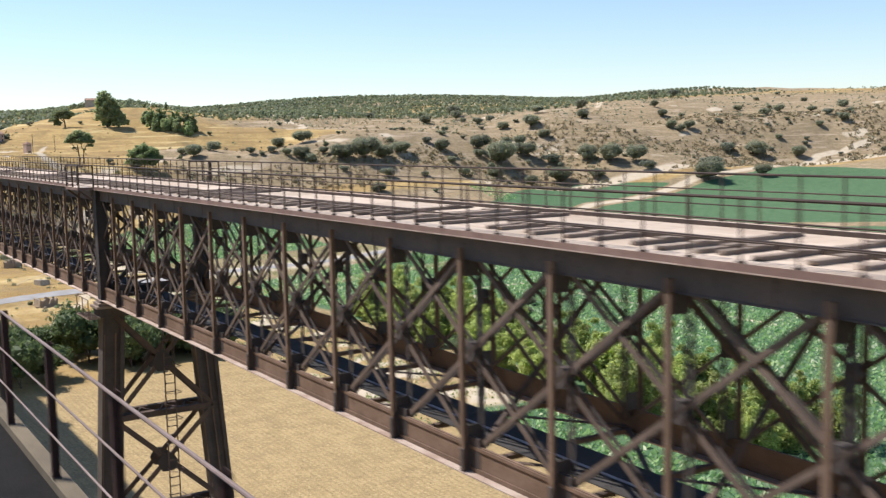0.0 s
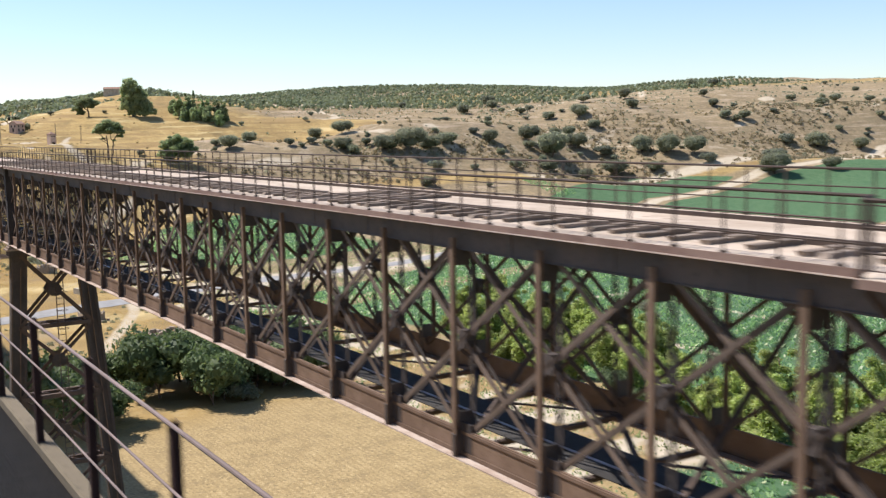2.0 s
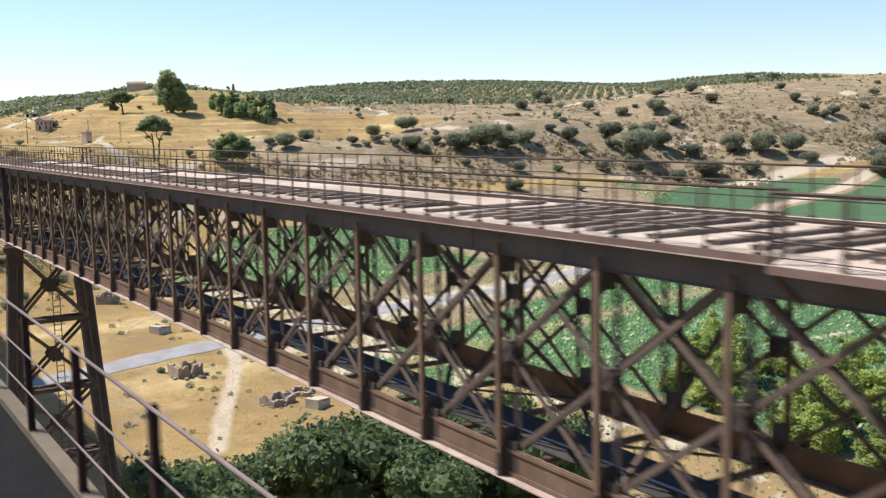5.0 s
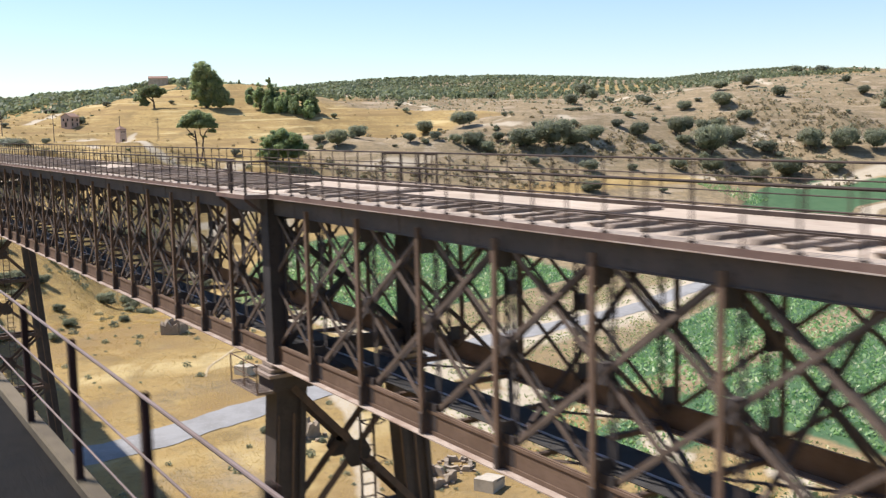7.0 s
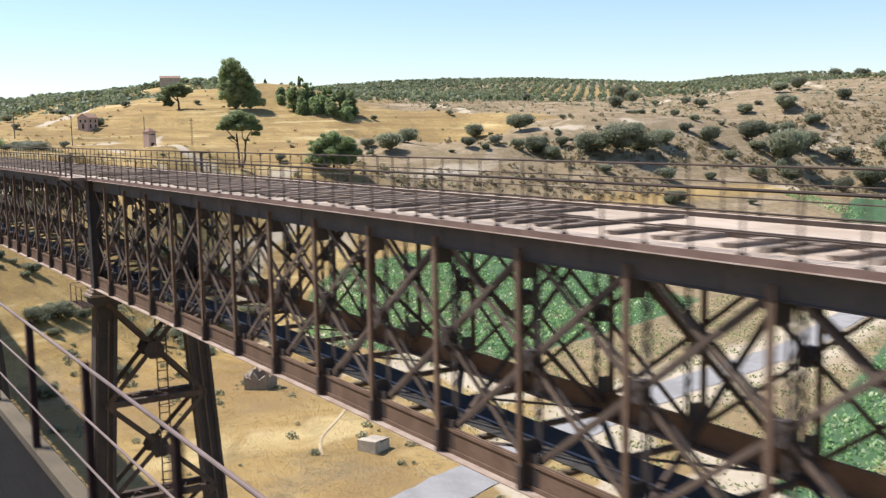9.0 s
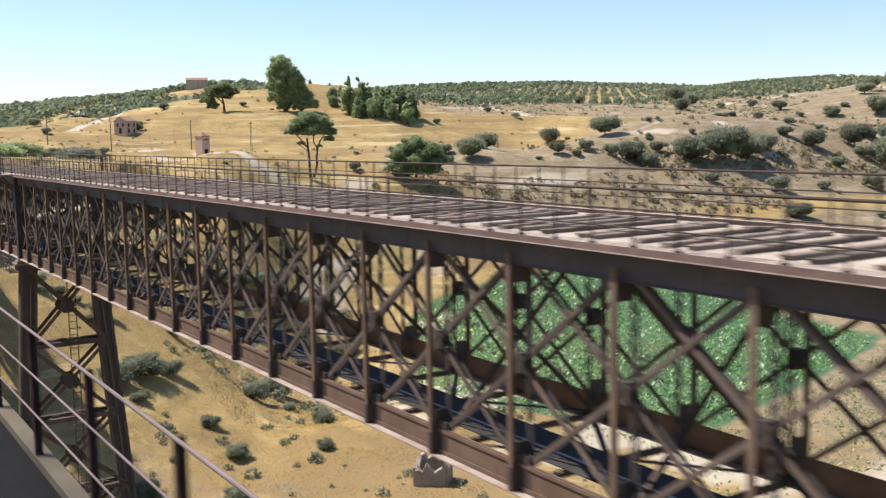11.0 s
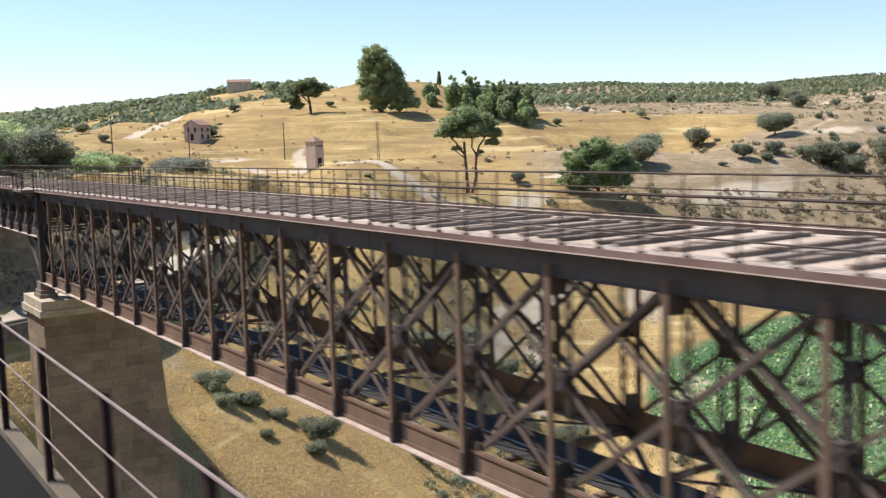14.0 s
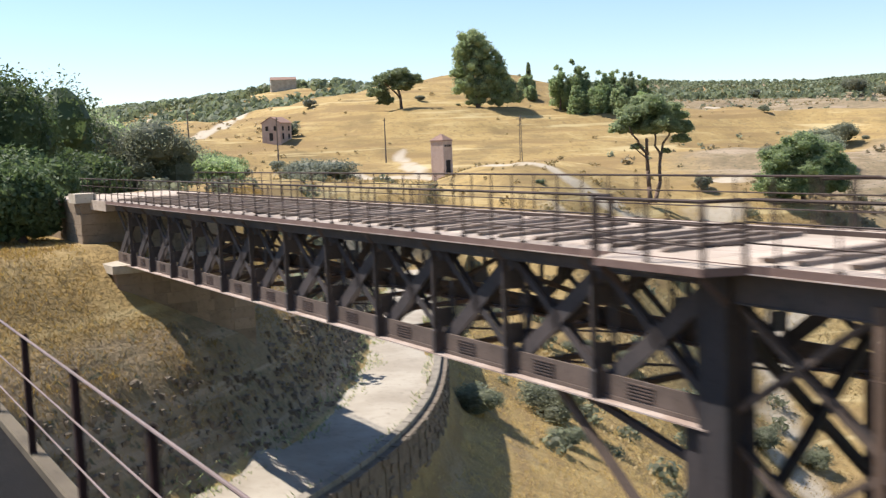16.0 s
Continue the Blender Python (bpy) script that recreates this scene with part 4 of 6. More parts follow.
def block_wall(parent, x0, x1, y0, y1, z0, z1, faces, course=0.62, block=1.25, splay=0.0):
    """Dressed blocks set proud of a mortar core on the named faces, in broken courses; the far side may splay towards its foot."""
    rng = random.Random(int(x0 * 10 + y0))
    wide = splay * (z1 - z0)
    core = Shape().add([(x0, y0, z0), (x1 + wide, y0, z0), (x1 + wide, y1, z0), (x0, y1, z0), (x0, y0, z1), (x1, y0, z1), (x1, y1, z1), (x0, y1, z1)], CUBE_FACES)
    part("core", core.mesh("core", MORTAR), parent)
    n = max(1, round((z1 - z0) / course))
    h = (z1 - z0) / n
    for face in faces:
        data = []
        for proud in (0.012, 0.024, 0.018, 0.03):
            s = Shape()
            jit = [rng.uniform(0.0, 0.012) for _ in range(4)]
            if face == "s":
                s.add([(0.006 + jit[0], -proud, 0.006 + jit[1]), (0.994 - jit[2], -proud, 0.006), (0.994 - jit[2], 0, 0.006), (0.006, 0, 0.006),
                       (0.006, -proud, h - 0.006 - jit[3]), (0.994, -proud * 0.7, h - 0.006), (0.994, 0, h - 0.006), (0.006, 0, h - 0.006)], CUBE_FACES)
            else:
                s.add([(-proud, 0.006 + jit[0], 0.006 + jit[1]), (0, 0.006, 0.006), (0, 0.994, 0.006), (-proud, 0.994 - jit[2], 0.006),
                       (-proud * 0.7, 0.006, h - 0.006 - jit[3]), (0, 0.006, h - 0.006), (0, 0.994, h - 0.006), (-proud, 0.994, h - 0.006)], CUBE_FACES)
            data.append(s.mesh("block", STONE))
        for r in range(n):
            a0, a1 = (x0, x1 + wide * (1 - (r + 0.5) / n)) if face == "s" else (y0, y1)
            m = max(1, round((a1 - a0) / block))
            cuts = [a0] + [a0 + (a1 - a0) * (c + (0.5 if r % 2 else 0.0) + rng.uniform(-0.16, 0.16)) / (m + (0.5 if r % 2 else 0.0)) for c in range(1, m)] + [a1]
            for lo, hi in zip(cuts, cuts[1:]):
                place = (lo, y0, z0 + r * h) if face == "s" else (x0, lo, z0 + r * h)
                ob = part("block", data[rng.randrange(4)], parent, place)
                ob.scale = (hi - lo, 1, 1) if face == "s" else (1, hi - lo, 1)


def masonry_pier():
    y = LAST_Y
    t = thing("masonry_pier", (0, 0, 0), "tall buff ashlar bridge pier with a pale moulded cap", "bridge pier")
    block_wall(t, 9.58, 14.7, y - 1.9, y + 1.9, -22.0, -5.75, "sw", 0.46, 0.95, 0.07)
    cap = Shape().plate(9.38, 14.9, y - 2.1, y + 2.1, -5.75, -5.45).plate(9.47, 14.8, y - 2.02, y + 2.02, -5.45, -5.02)
    part("cap", cap.mesh("cap", CAPSTONE), t, label="pale worn stone cap")
    b = Shape().plate(9.7, 10.5, y - 0.8, y + 0.6, -5.02, -4.84).plate(9.76, 10.42, y - 0.62, y + 0.5, -4.84, -4.66).plate(9.82, 10.35, y - 0.45, y + 0.4, -4.66, -4.3)
    part("bearing", b.mesh("bearing", BEARING), t)
    for x0, x1 in ((9.98, 10.3), (13.85, 14.2)):
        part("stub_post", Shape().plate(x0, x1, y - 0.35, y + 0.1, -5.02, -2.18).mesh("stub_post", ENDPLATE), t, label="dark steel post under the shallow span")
    part("brace", Shape().bar((10.1, y + 0.1, -4.5), (10.1, y + 3.0, -2.2), 0.12, 0.1).mesh("brace", LATTICE), t)
    part("brace", Shape().bar((10.14, y + 0.1, -2.75), (10.14, y + 2.4, -2.22), 0.10, 0.1).mesh("brace", WEB), t)
    return t


masonry_pier()


def abutment():
    y = LAST_Y + LAST_LEN
    t = thing("stone_abutment", (0, 0, 0), "buff stone bridge abutment with pale bearing ledge and wing wall", "abutment")
    block_wall(t, 9.5, 14.6, y - 1.6, y + 2.3, -8.0, -2.45, "sw", 0.42, 0.8)
    part("ledge", Shape().plate(9.32, 14.8, y - 1.75, y + 0.6, -2.45, -2.15).mesh("ledge", CAPSTONE), t, label="pale bearing ledge")
    # slab added over the gap to keep light off the recess below
    part("approach_slab", Shape().plate(EDGE_X, FAR_EDGE, y + 0.01, y + 2.3, -0.28, 0.09).mesh("approach_slab", DECK), t)
    w = thing("wing_wall", (0, 0, 0), "buff stone wing wall with pale coping block", "wall")
    block_wall(w, 9.3, 14.8, y + 2.31, y + 9, -8.0, -0.02, "sw", 0.42, 0.85)
    part("coping", Shape().plate(9.1, 9.9, y + 2.2, y + 3.3, -0.02, 0.34).mesh("coping", CAPSTONE), w, label="pale coping block")
    part("fill", Shape().plate(9.3, 14.8, y + 3.3, y + 9, -0.02, 0.06).mesh("fill", DECK), w)


abutment()


def lane_wall():
    """Curved rubble retaining wall on the valley side of the lane, built of rough stones."""
    t = thing("retaining_wall", (0, 0, 0), "curved grey rubble retaining wall below the dusty lane", "wall")
    pts = []
    for (ax, ay), (bx, by) in zip(LANE_LINE[1:8], LANE_LINE[2:9]):
        n = max(2, int(math.hypot(bx - ax, by - ay) / 1.0))
        pts += [(ax + (bx - ax) * k / n, ay + (by - ay) * k / n) for k in range(n)]
    p = np.array(pts)
    for _ in range(8):
        p[1:-1] = (p[:-2] + 2 * p[1:-1] + p[2:]) / 4
    d = np.gradient(p, axis=0)
    d /= np.linalg.norm(d, axis=1)[:, None]
    nrm = np.stack([d[:, 1], -d[:, 0]], 1)
    s, c = Shape(), Shape()
    rng = random.Random(9)
    for a, b, n in zip(p[:-1], p[1:], nrm):
        for shape, o0, o1, z0, z1 in ((s, 1.78, 2.4, -16.0, LANE_Z + 0.15), (c, 1.76, 2.1, LANE_Z + 0.15, LANE_Z + 0.34)):
            q = [a + n * o0, a + n * o1, b + n * o1, b + n * o0]
            shape.add([(u[0], u[1], z0) for u in q] + [(u[0], u[1], z1) for u in q], CUBE_FACES)
    part("core", s.mesh("core", RUBBLE), t)
    part("parapet", c.mesh("parapet", LANESTONE), t, label="low dull parapet")
    datas = []
    for k in range(4):
        r = Shape()
        jit = lambda: rng.uniform(-0.05, 0.05)
        r.add([(a * 0.2 + jit(), b * 0.02 + jit() * 0.25, e * 0.12 + jit()) for a, b, e in CUBE], CUBE_FACES)
        datas.append(r.mesh("stone", RUBBLE))
    count = 0
    for i in range(0, len(p) - 1):
        for k in range(9):
            if count >= 290:
                break
            f = rng.random()
            q = p[i] * (1 - f) + p[i + 1] * f + nrm[i] * 2.43
            part("stone", datas[rng.randrange(4)], t, (q[0], q[1], LANE_Z + 0.02 - k * 0.4 - rng.uniform(0, 0.1)), turn=math.atan2(d[i][1], d[i][0]))
            count += 1


lane_wall()


# ---- track left on the old deck ----
PITCH = SPAN / 88


def sleeper_data(rng, x0, x1, chairs):
    w = rng.uniform(0.07, 0.09)
    s = Shape()
    cx, l = (x0 + x1) / 2, (x1 - x0) / 2
    s.add([(cx + a * l + rng.uniform(-0.05, 0.05), b * w + rng.uniform(-0.012, 0.012), e * 0.034) for a, b, e in CUBE], CUBE_FACES)
    for x in chairs:
        s.plate(x - 0.14, x + 0.14, -0.09, 0.09, 0.034, 0.055)
    return s.mesh("sleeper", TIMBER)


def sleeper_run(y0, length, stubs, lost, seed):
    """Old timber sleepers; between the stub bounds only sawn ends are left under the rail."""
    rng = random.Random(seed)
    t = thing("sleeper_row", (0, y0, 0), "row of weathered dark timber sleepers on the deck", "railway track", "sleeper rows")
    whole = [sleeper_data(rng, 10.12, 13.0, (10.85, 12.55)) for k in range(4)]
    short = [sleeper_data(rng, 10.2, 11.2, (10.85,)) for k in range(3)]
    for k in range(int(length / PITCH)):
        y = (k + 0.5) * PITCH
        only_end = any(a < y0 + y < b for a, b in stubs) and rng.random() > 0.05
        if rng.random() < lost:
            continue
        data = short[rng.randrange(3)] if only_end else whole[rng.randrange(4)]
        part("sleeper", data, t, (rng.uniform(-0.06, 0.06), y + rng.uniform(-0.05, 0.05), 0.127), turn=rng.uniform(-0.02, 0.02))
    for a, b in stubs:
        a, b = max(a, y0), min(b, y0 + length)
        if b - a > 1:
            part("rail", Shape().plate(11.22, 11.29, a - y0, b - y0, 0.095, 0.20).mesh("rail", RAILPIPE), t, label="dark rusted rail left on the deck")
    return t


STUBS = ((-12, 19.8), (22.5, 34), (37, 60), (63, 86.2), (112, 160), (171, 173.5), (178, 183.3), (184.9, 186.6))
for k in range(6):
    sleeper_run(PIER_Y + SPAN * (k - 1) + 0.2, SPAN - 0.4, STUBS, (0.03, 0.03, 0.04, 0.04, 0.03, 0.02)[k], 20 + k)
sleeper_run(LAST_Y + 0.2, LAST_LEN, STUBS, 0.02, 31)
bm_rail = Shape().plate(13.32, 13.38, PIER_Y - SPAN, LAST_Y + LAST_LEN + 3, 0.095, 0.17)
tagged(new("guard_timber", bm_rail.mesh("guard_timber", RAILPIPE)), "long dark steel guard rail lying along the deck", "rail")


# ---- the new viaduct that carries the camera ----
def new_viaduct():
    # deck colour carries the shadow of a train that is not modelled
    s = Shape().plate(-7.0, 1.766, -80, 700, -1.92, -1.30)
    tagged(new("viaduct_deck", s.mesh("viaduct_deck", SHADED_BALLAST)), "ballasted concrete viaduct deck with the train's shadow in its colour", "bridge deck", kind="structure")
    b = Shape().plate(-5.5, 0.6, -80, 372, -4.2, -1.925)
    tagged(new("viaduct_beam", b.mesh("viaduct_beam", CONCRETE)), "grey concrete viaduct box beam", "bridge", kind="structure")
    for y in range(-30, 330, 45):
        z = float(ground_z(-2.4, y))
        p = Shape()
        p.plate(-4.2, -0.7, y - 1.0, y + 1.0, z - 1, -4.2)
        tagged(new("viaduct_pier", p.mesh("viaduct_pier", CONCRETE)), "plain grey concrete viaduct pier", "bridge pier", "viaduct piers")
    t = thing("viaduct_kerb", (0, 0, 0), "pale concrete edge kerb of the viaduct", "kerb", kind="structure")
    seg = Shape()
    seg.add([(1.45, 0.006, -1.9), (1.93, 0.006, -1.9), (1.93, 0.006, -1.22), (1.91, 0.006, -1.20), (1.79, 0.006, -1.20), (1.77, 0.006, -1.22), (1.77, 0.006, -1.34), (1.45, 0.006, -1.34),
             (1.45, 4.26, -1.9), (1.93, 4.26, -1.9), (1.93, 4.26, -1.22), (1.91, 4.26, -1.20), (1.79, 4.26, -1.20), (1.77, 4.26, -1.22), (1.77, 4.26, -1.34), (1.45, 4.26, -1.34)],
            [tuple(range(8)), tuple(range(15, 7, -1))] + [(k, k + 8, (k + 1) % 8 + 8, (k + 1) % 8) for k in range(8)])
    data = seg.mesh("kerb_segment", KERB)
    for k in range(-6, 105):
        part("kerb_segment", data, t, (0, 326.7 - 4.26 * (72 - k), 0))


new_viaduct()


def fence_bay(y):
    """One post of the edge fence with the three tubes that run on to the next."""
    t = thing("edge_fence", (1.8, y, -1.2), "rust-red steel fence post with three faded tubes", "fence", "edge fence bays")
    sect = [(-0.032, -0.03), (-0.023, -0.03), (-0.023, -0.005), (0.023, -0.005), (0.023, -0.03), (0.032, -0.03), (0.032, 0.03), (0.023, 0.03), (0.023, 0.005), (-0.023, 0.005), (-0.023, 0.03), (-0.032, 0.03)]
    s = Shape().add([(x, q, z) for z in (0, 1.21) for x, q in sect], [tuple(range(11, -1, -1)), tuple(range(12, 24))] + [(k, (k + 1) % 12, (k + 1) % 12 + 12, k + 12) for k in range(12)])
    part("post", s.mesh("post", FENCEPOST), t)
    for z, r in ((1.22, 0.014), (0.81, 0.010), (0.44, 0.010)):
        part("tube", Shape().tube((-0.05, 0, z), (-0.05, 2.13, z), r, 8).mesh("tube", TUBE), t)
    return t


bay = fence_bay(326.7 - 2.13 * 153)
for k in range(-3, 175):
    if k:
        copy_thing(bay, pose(1.8, 326.7 - 2.13 * (153 - k), -1.2))


# ---- buildings and poles on the slope ----
def gable_house(name, place, w, d, h, roof, turn, label, windows, wall=PLASTER, cover=TILE):
    t = thing(name, place, label, "house", turn=radians(turn))
    s = Shape().plate(-w / 2, w / 2, -d / 2, d / 2, -3.0, h)
    s.add([(-w / 2, -d / 2, h), (-w / 2, d / 2, h), (-w / 2, 0, h + roof), (w / 2, -d / 2, h), (w / 2, d / 2, h), (w / 2, 0, h + roof)], [(0, 1, 2), (5, 4, 3), (0, 2, 5, 3), (1, 4, 5, 2), (0, 3, 4, 1)])
    part("wall", s.mesh("wall", wall), t)
    r = Shape()
    for sgn in (-1, 1):
        r.bar((0, sgn * (d / 2 + 0.2), h - 0.02), (0, 0, h + roof + 0.06), w + 0.3, 0.12, (0, 0.6 * sgn, 1))
    part("roof", r.mesh("roof", cover), t)
    for face, u, z, ww, hh in windows:
        q = Shape()
        g = Shape()
        if face == "s":
            q.plate(u - ww / 2, u + ww / 2, -d / 2 - 0.02, -d / 2 + 0.3, z, z + hh)
            g.plate(u - ww / 2 - 0.08, u + ww / 2 + 0.08, -d / 2 - 0.06, -d / 2 - 0.021, z - 0.1, z)
        else:
            q.plate(-w / 2 - 0.02, -w / 2 + 0.3, u - ww / 2, u + ww / 2, z, z + hh)
            g.plate(-w / 2 - 0.06, -w / 2 - 0.021, u - ww / 2 - 0.08, u + ww / 2 + 0.08, z - 0.1, z)
        win = part("window", q.mesh("window", DARKHOLE), t, label="empty dark opening")
        part("sill", g.mesh("sill", CAPSTONE), win)
    return t


gz = lambda x, y: float(ground_z(x, y))
gable_house("ruined_house", (81, 505, gz(81, 505)), 4.6, 4.0, 3.4, 1.1, 38, "small abandoned pinkish two-storey railway house with empty windows",
            [("s", -1.2, 1.9, 0.7, 0.9), ("s", 1.2, 1.9, 0.7, 0.9), ("s", -1.2, 0.2, 0.7, 1.2), ("s", 1.2, 0.3, 0.7, 1.0), ("w", -0.9, 1.9, 0.6, 0.9), ("w", 0.9, 1.9, 0.6, 0.9), ("w", 0.0, 0.0, 0.8, 1.5)])
gable_house("hilltop_barn", (178, 722, gz(178, 722) + 0.2), 10.5, 8, 3.6, 1.3, -20, "plain tan masonry barn on the hilltop", [("w", 0, 0.1, 2.6, 2.8)], CONCRETE, TILE)
shelter = thing("roadside_shelter", (107, 668, gz(107, 668) + 0.4), "small open shelter with a flat pale roof on posts", "shelter")
for x in (-1.6, 1.6):
    for y in (-1.4, 1.4):
        part("post", Shape().plate(x - 0.25, x + 0.25, y - 0.25, y + 0.25, -0.5, 4.2).mesh("post", DARKHOLE), shelter)
part("roof", Shape().plate(-3.6, 3.6, -2.6, 2.6, 4.2, 4.5).plate(-0.5, 0.5, -0.5, 0.5, 4.5, 5.1).mesh("roof", CAPSTONE), shelter)
part("hut", Shape().plate(2.4, 7.0, -2, 2, -0.5, 2.6).mesh("hut", PLASTER), shelter)


def power_house(x, y):
    z = -2.6
    t = thing("transformer_tower", (x, y, z), "slim pinkish plastered transformer tower with pyramid roof", "tower", turn=radians(22))
    part("wall", Shape().plate(-1.15, 1.15, -1.15, 1.15, -1.5, 4.75).mesh("wall", PLASTER), t)
    c = Shape().plate(-1.28, 1.28, -1.28, 1.28, 4.75, 4.9)
    c.add([(-1.25, -1.25, 4.9), (1.25, -1.25, 4.9), (1.25, 1.25, 4.9), (-1.25, 1.25, 4.9), (0, 0, 5.9)], [(0, 1, 4), (1, 2, 4), (2, 3, 4), (3, 0, 4), (3, 2, 1, 0)])
    part("roof", c.mesh("roof", TILE), t)
    part("door", Shape().plate(-0.5, 0.5, -1.22, -1.10, 0, 1.9).mesh("door", DARKHOLE), t)
    for u in (-0.6, 0, 0.6):
        part("vent", Shape().plate(u - 0.18, u + 0.18, -1.22, -1.10, 3.9, 4.2).mesh("vent", DARKHOLE), t)
    return t


power_house(83, 448)


def pole(x, y, top, lattice=False):
    z = gz(x, y)
    t = thing("utility_pole", (x, y, z - 0.3), "weathered wooden utility pole" if not lattice else "thin latticed steel power pole with short crossarms", "utility pole", "poles on the slope")
    h = top - z + 0.3
    if lattice:
        s = Shape()
        for dx in (-0.22, 0.22):
            s.bar((dx, 0, 0), (dx * 0.5, 0, h), 0.07, 0.07)
        n = 14
        for k in range(n):
            a = -1 if k % 2 else 1
            s.bar((a * 0.2, 0, h * k / n), (-a * 0.18, 0, h * (k + 1) / n), 0.04, 0.03, (0, 1, 0))
        part("mast", s.mesh("mast", POLEWOOD), t)
        part("crossarm", Shape().plate(-0.7, 0.7, -0.05, 0.05, h - 0.6, h - 0.5).plate(-0.5, 0.5, -0.05, 0.05, h - 1.5, h - 1.42).mesh("crossarm", POLEWOOD), t)
    else:
        part("mast", Shape().tube((0, 0, 0), (0, 0, h), 0.15, 8, 0.1).mesh("mast", POLEWOOD), t)
        part("crossarm", Shape().plate(-0.35, 0.35, -0.04, 0.04, h - 0.4, h - 0.32).mesh("crossarm", POLEWOOD), t)
    return t


pole(91.9, 440, 5.5, True)
pole(91.2, 480, 6.7)
pole(70.3, 480, 7.3)
pole(54.9, 480, 8.6)


ADOBE = surface("crumbling_adobe", (0.36, 0.29, 0.215), (0.28, 0.22, 0.16), (0.20, 0.155, 0.11), 0.8, 5, 0.95, 0.6, 0.0, 0.15, depth=0.05)


def ruin(x, y, w, d, h, turn, label):
    """Four broken walls whose tops fall away in ragged steps, with a doorway gap and fallen rubble inside."""
    z = gz(x, y)
    rng = random.Random(int(x * 7 + y))
    t = thing("ruined_hut", (x, y, z), label, "ruin", turn=radians(turn))
    for long, at, flip in ((w, -d / 2, 0), (w, d / 2, 0), (d, -w / 2, 1), (d, w / 2, 1)):
        n = 8
        tops = [h * rng.uniform(0.62, 1.0) for _ in range(n + 1)]
        for k in range(3, 5):
            tops[k] *= rng.choice((0.3, 0.9))
        verts, faces = [], []
        for k in range(n + 1):
            u = -long / 2 + long * k / n
            for e, zz in ((-0.2, -0.8), (0.2, -0.8), (0.2, tops[k]), (-0.2, tops[k] * 0.94)):
                verts.append((at + e, u, zz) if flip else (u, at + e, zz))
        for k in range(n):
            a = 4 * k
            faces += [(a + q, a + (q + 1) % 4, a + (q + 1) % 4 + 4, a + q + 4) for q in range(4)]
        s = Shape().add(verts, faces + [(0, 1, 2, 3), tuple(4 * n + q for q in (3, 2, 1, 0))])
        part("wall", s.mesh("wall", ADOBE), t)
    heap = Shape()
    for k in range(26):
        a, r = rng.uniform(0, 6.28), rng.uniform(0.1, 0.85) * w
        q = rng.uniform(0.08, 0.26)
        heap.add([(r * math.cos(a) + e[0] * q + rng.uniform(-0.05, 0.05), r * math.sin(a) + e[1] * q, e[2] * q * 0.7 + rng.uniform(-0.04, 0.04) + 0.08) for e in CUBE], CUBE_FACES)
    tagged(part("rubble", heap.mesh("rubble", ADOBE), t), kind="stuff")
    return t


ruin(51, 217.5, 3.4, 2.8, 1.2, 20, "roofless low pinkish stone ruin in dry grass")
ruin(48.2, 291, 3.4, 2.8, 2.3, 50, "small crumbling brown hut in dry grass")
ruin(45.5, 238, 3.6, 3.0, 2.0, 12, "small roofless plastered hut beside the road")

ruin(55.5, 220, 3.0, 2.5, 0.7, 55, "broken pale foundation walls in dry grass")
for x, y, s in ((50.2, 265.4, 1.4), (54.6, 213, 1.3)):
    t = thing("concrete_block", (x, y, gz(x, y)), "pale concrete water box in dry grass", "water tank", turn=0.5)
    part("box", Shape().plate(-s, s, -s * 0.8, s * 0.8, -0.6, 0.9).plate(-s, -s * 0.3, -s * 0.8, s * 0.8, 0.9, 1.25).mesh("box", CONCRETE), t)
    part("lid", Shape().bar((-s * 0.3, 0, 1.1), (s * 1.05, 0, 0.96), s * 1.5, 0.1, (0, 0, 1)).mesh("lid", CONCRETE), t)


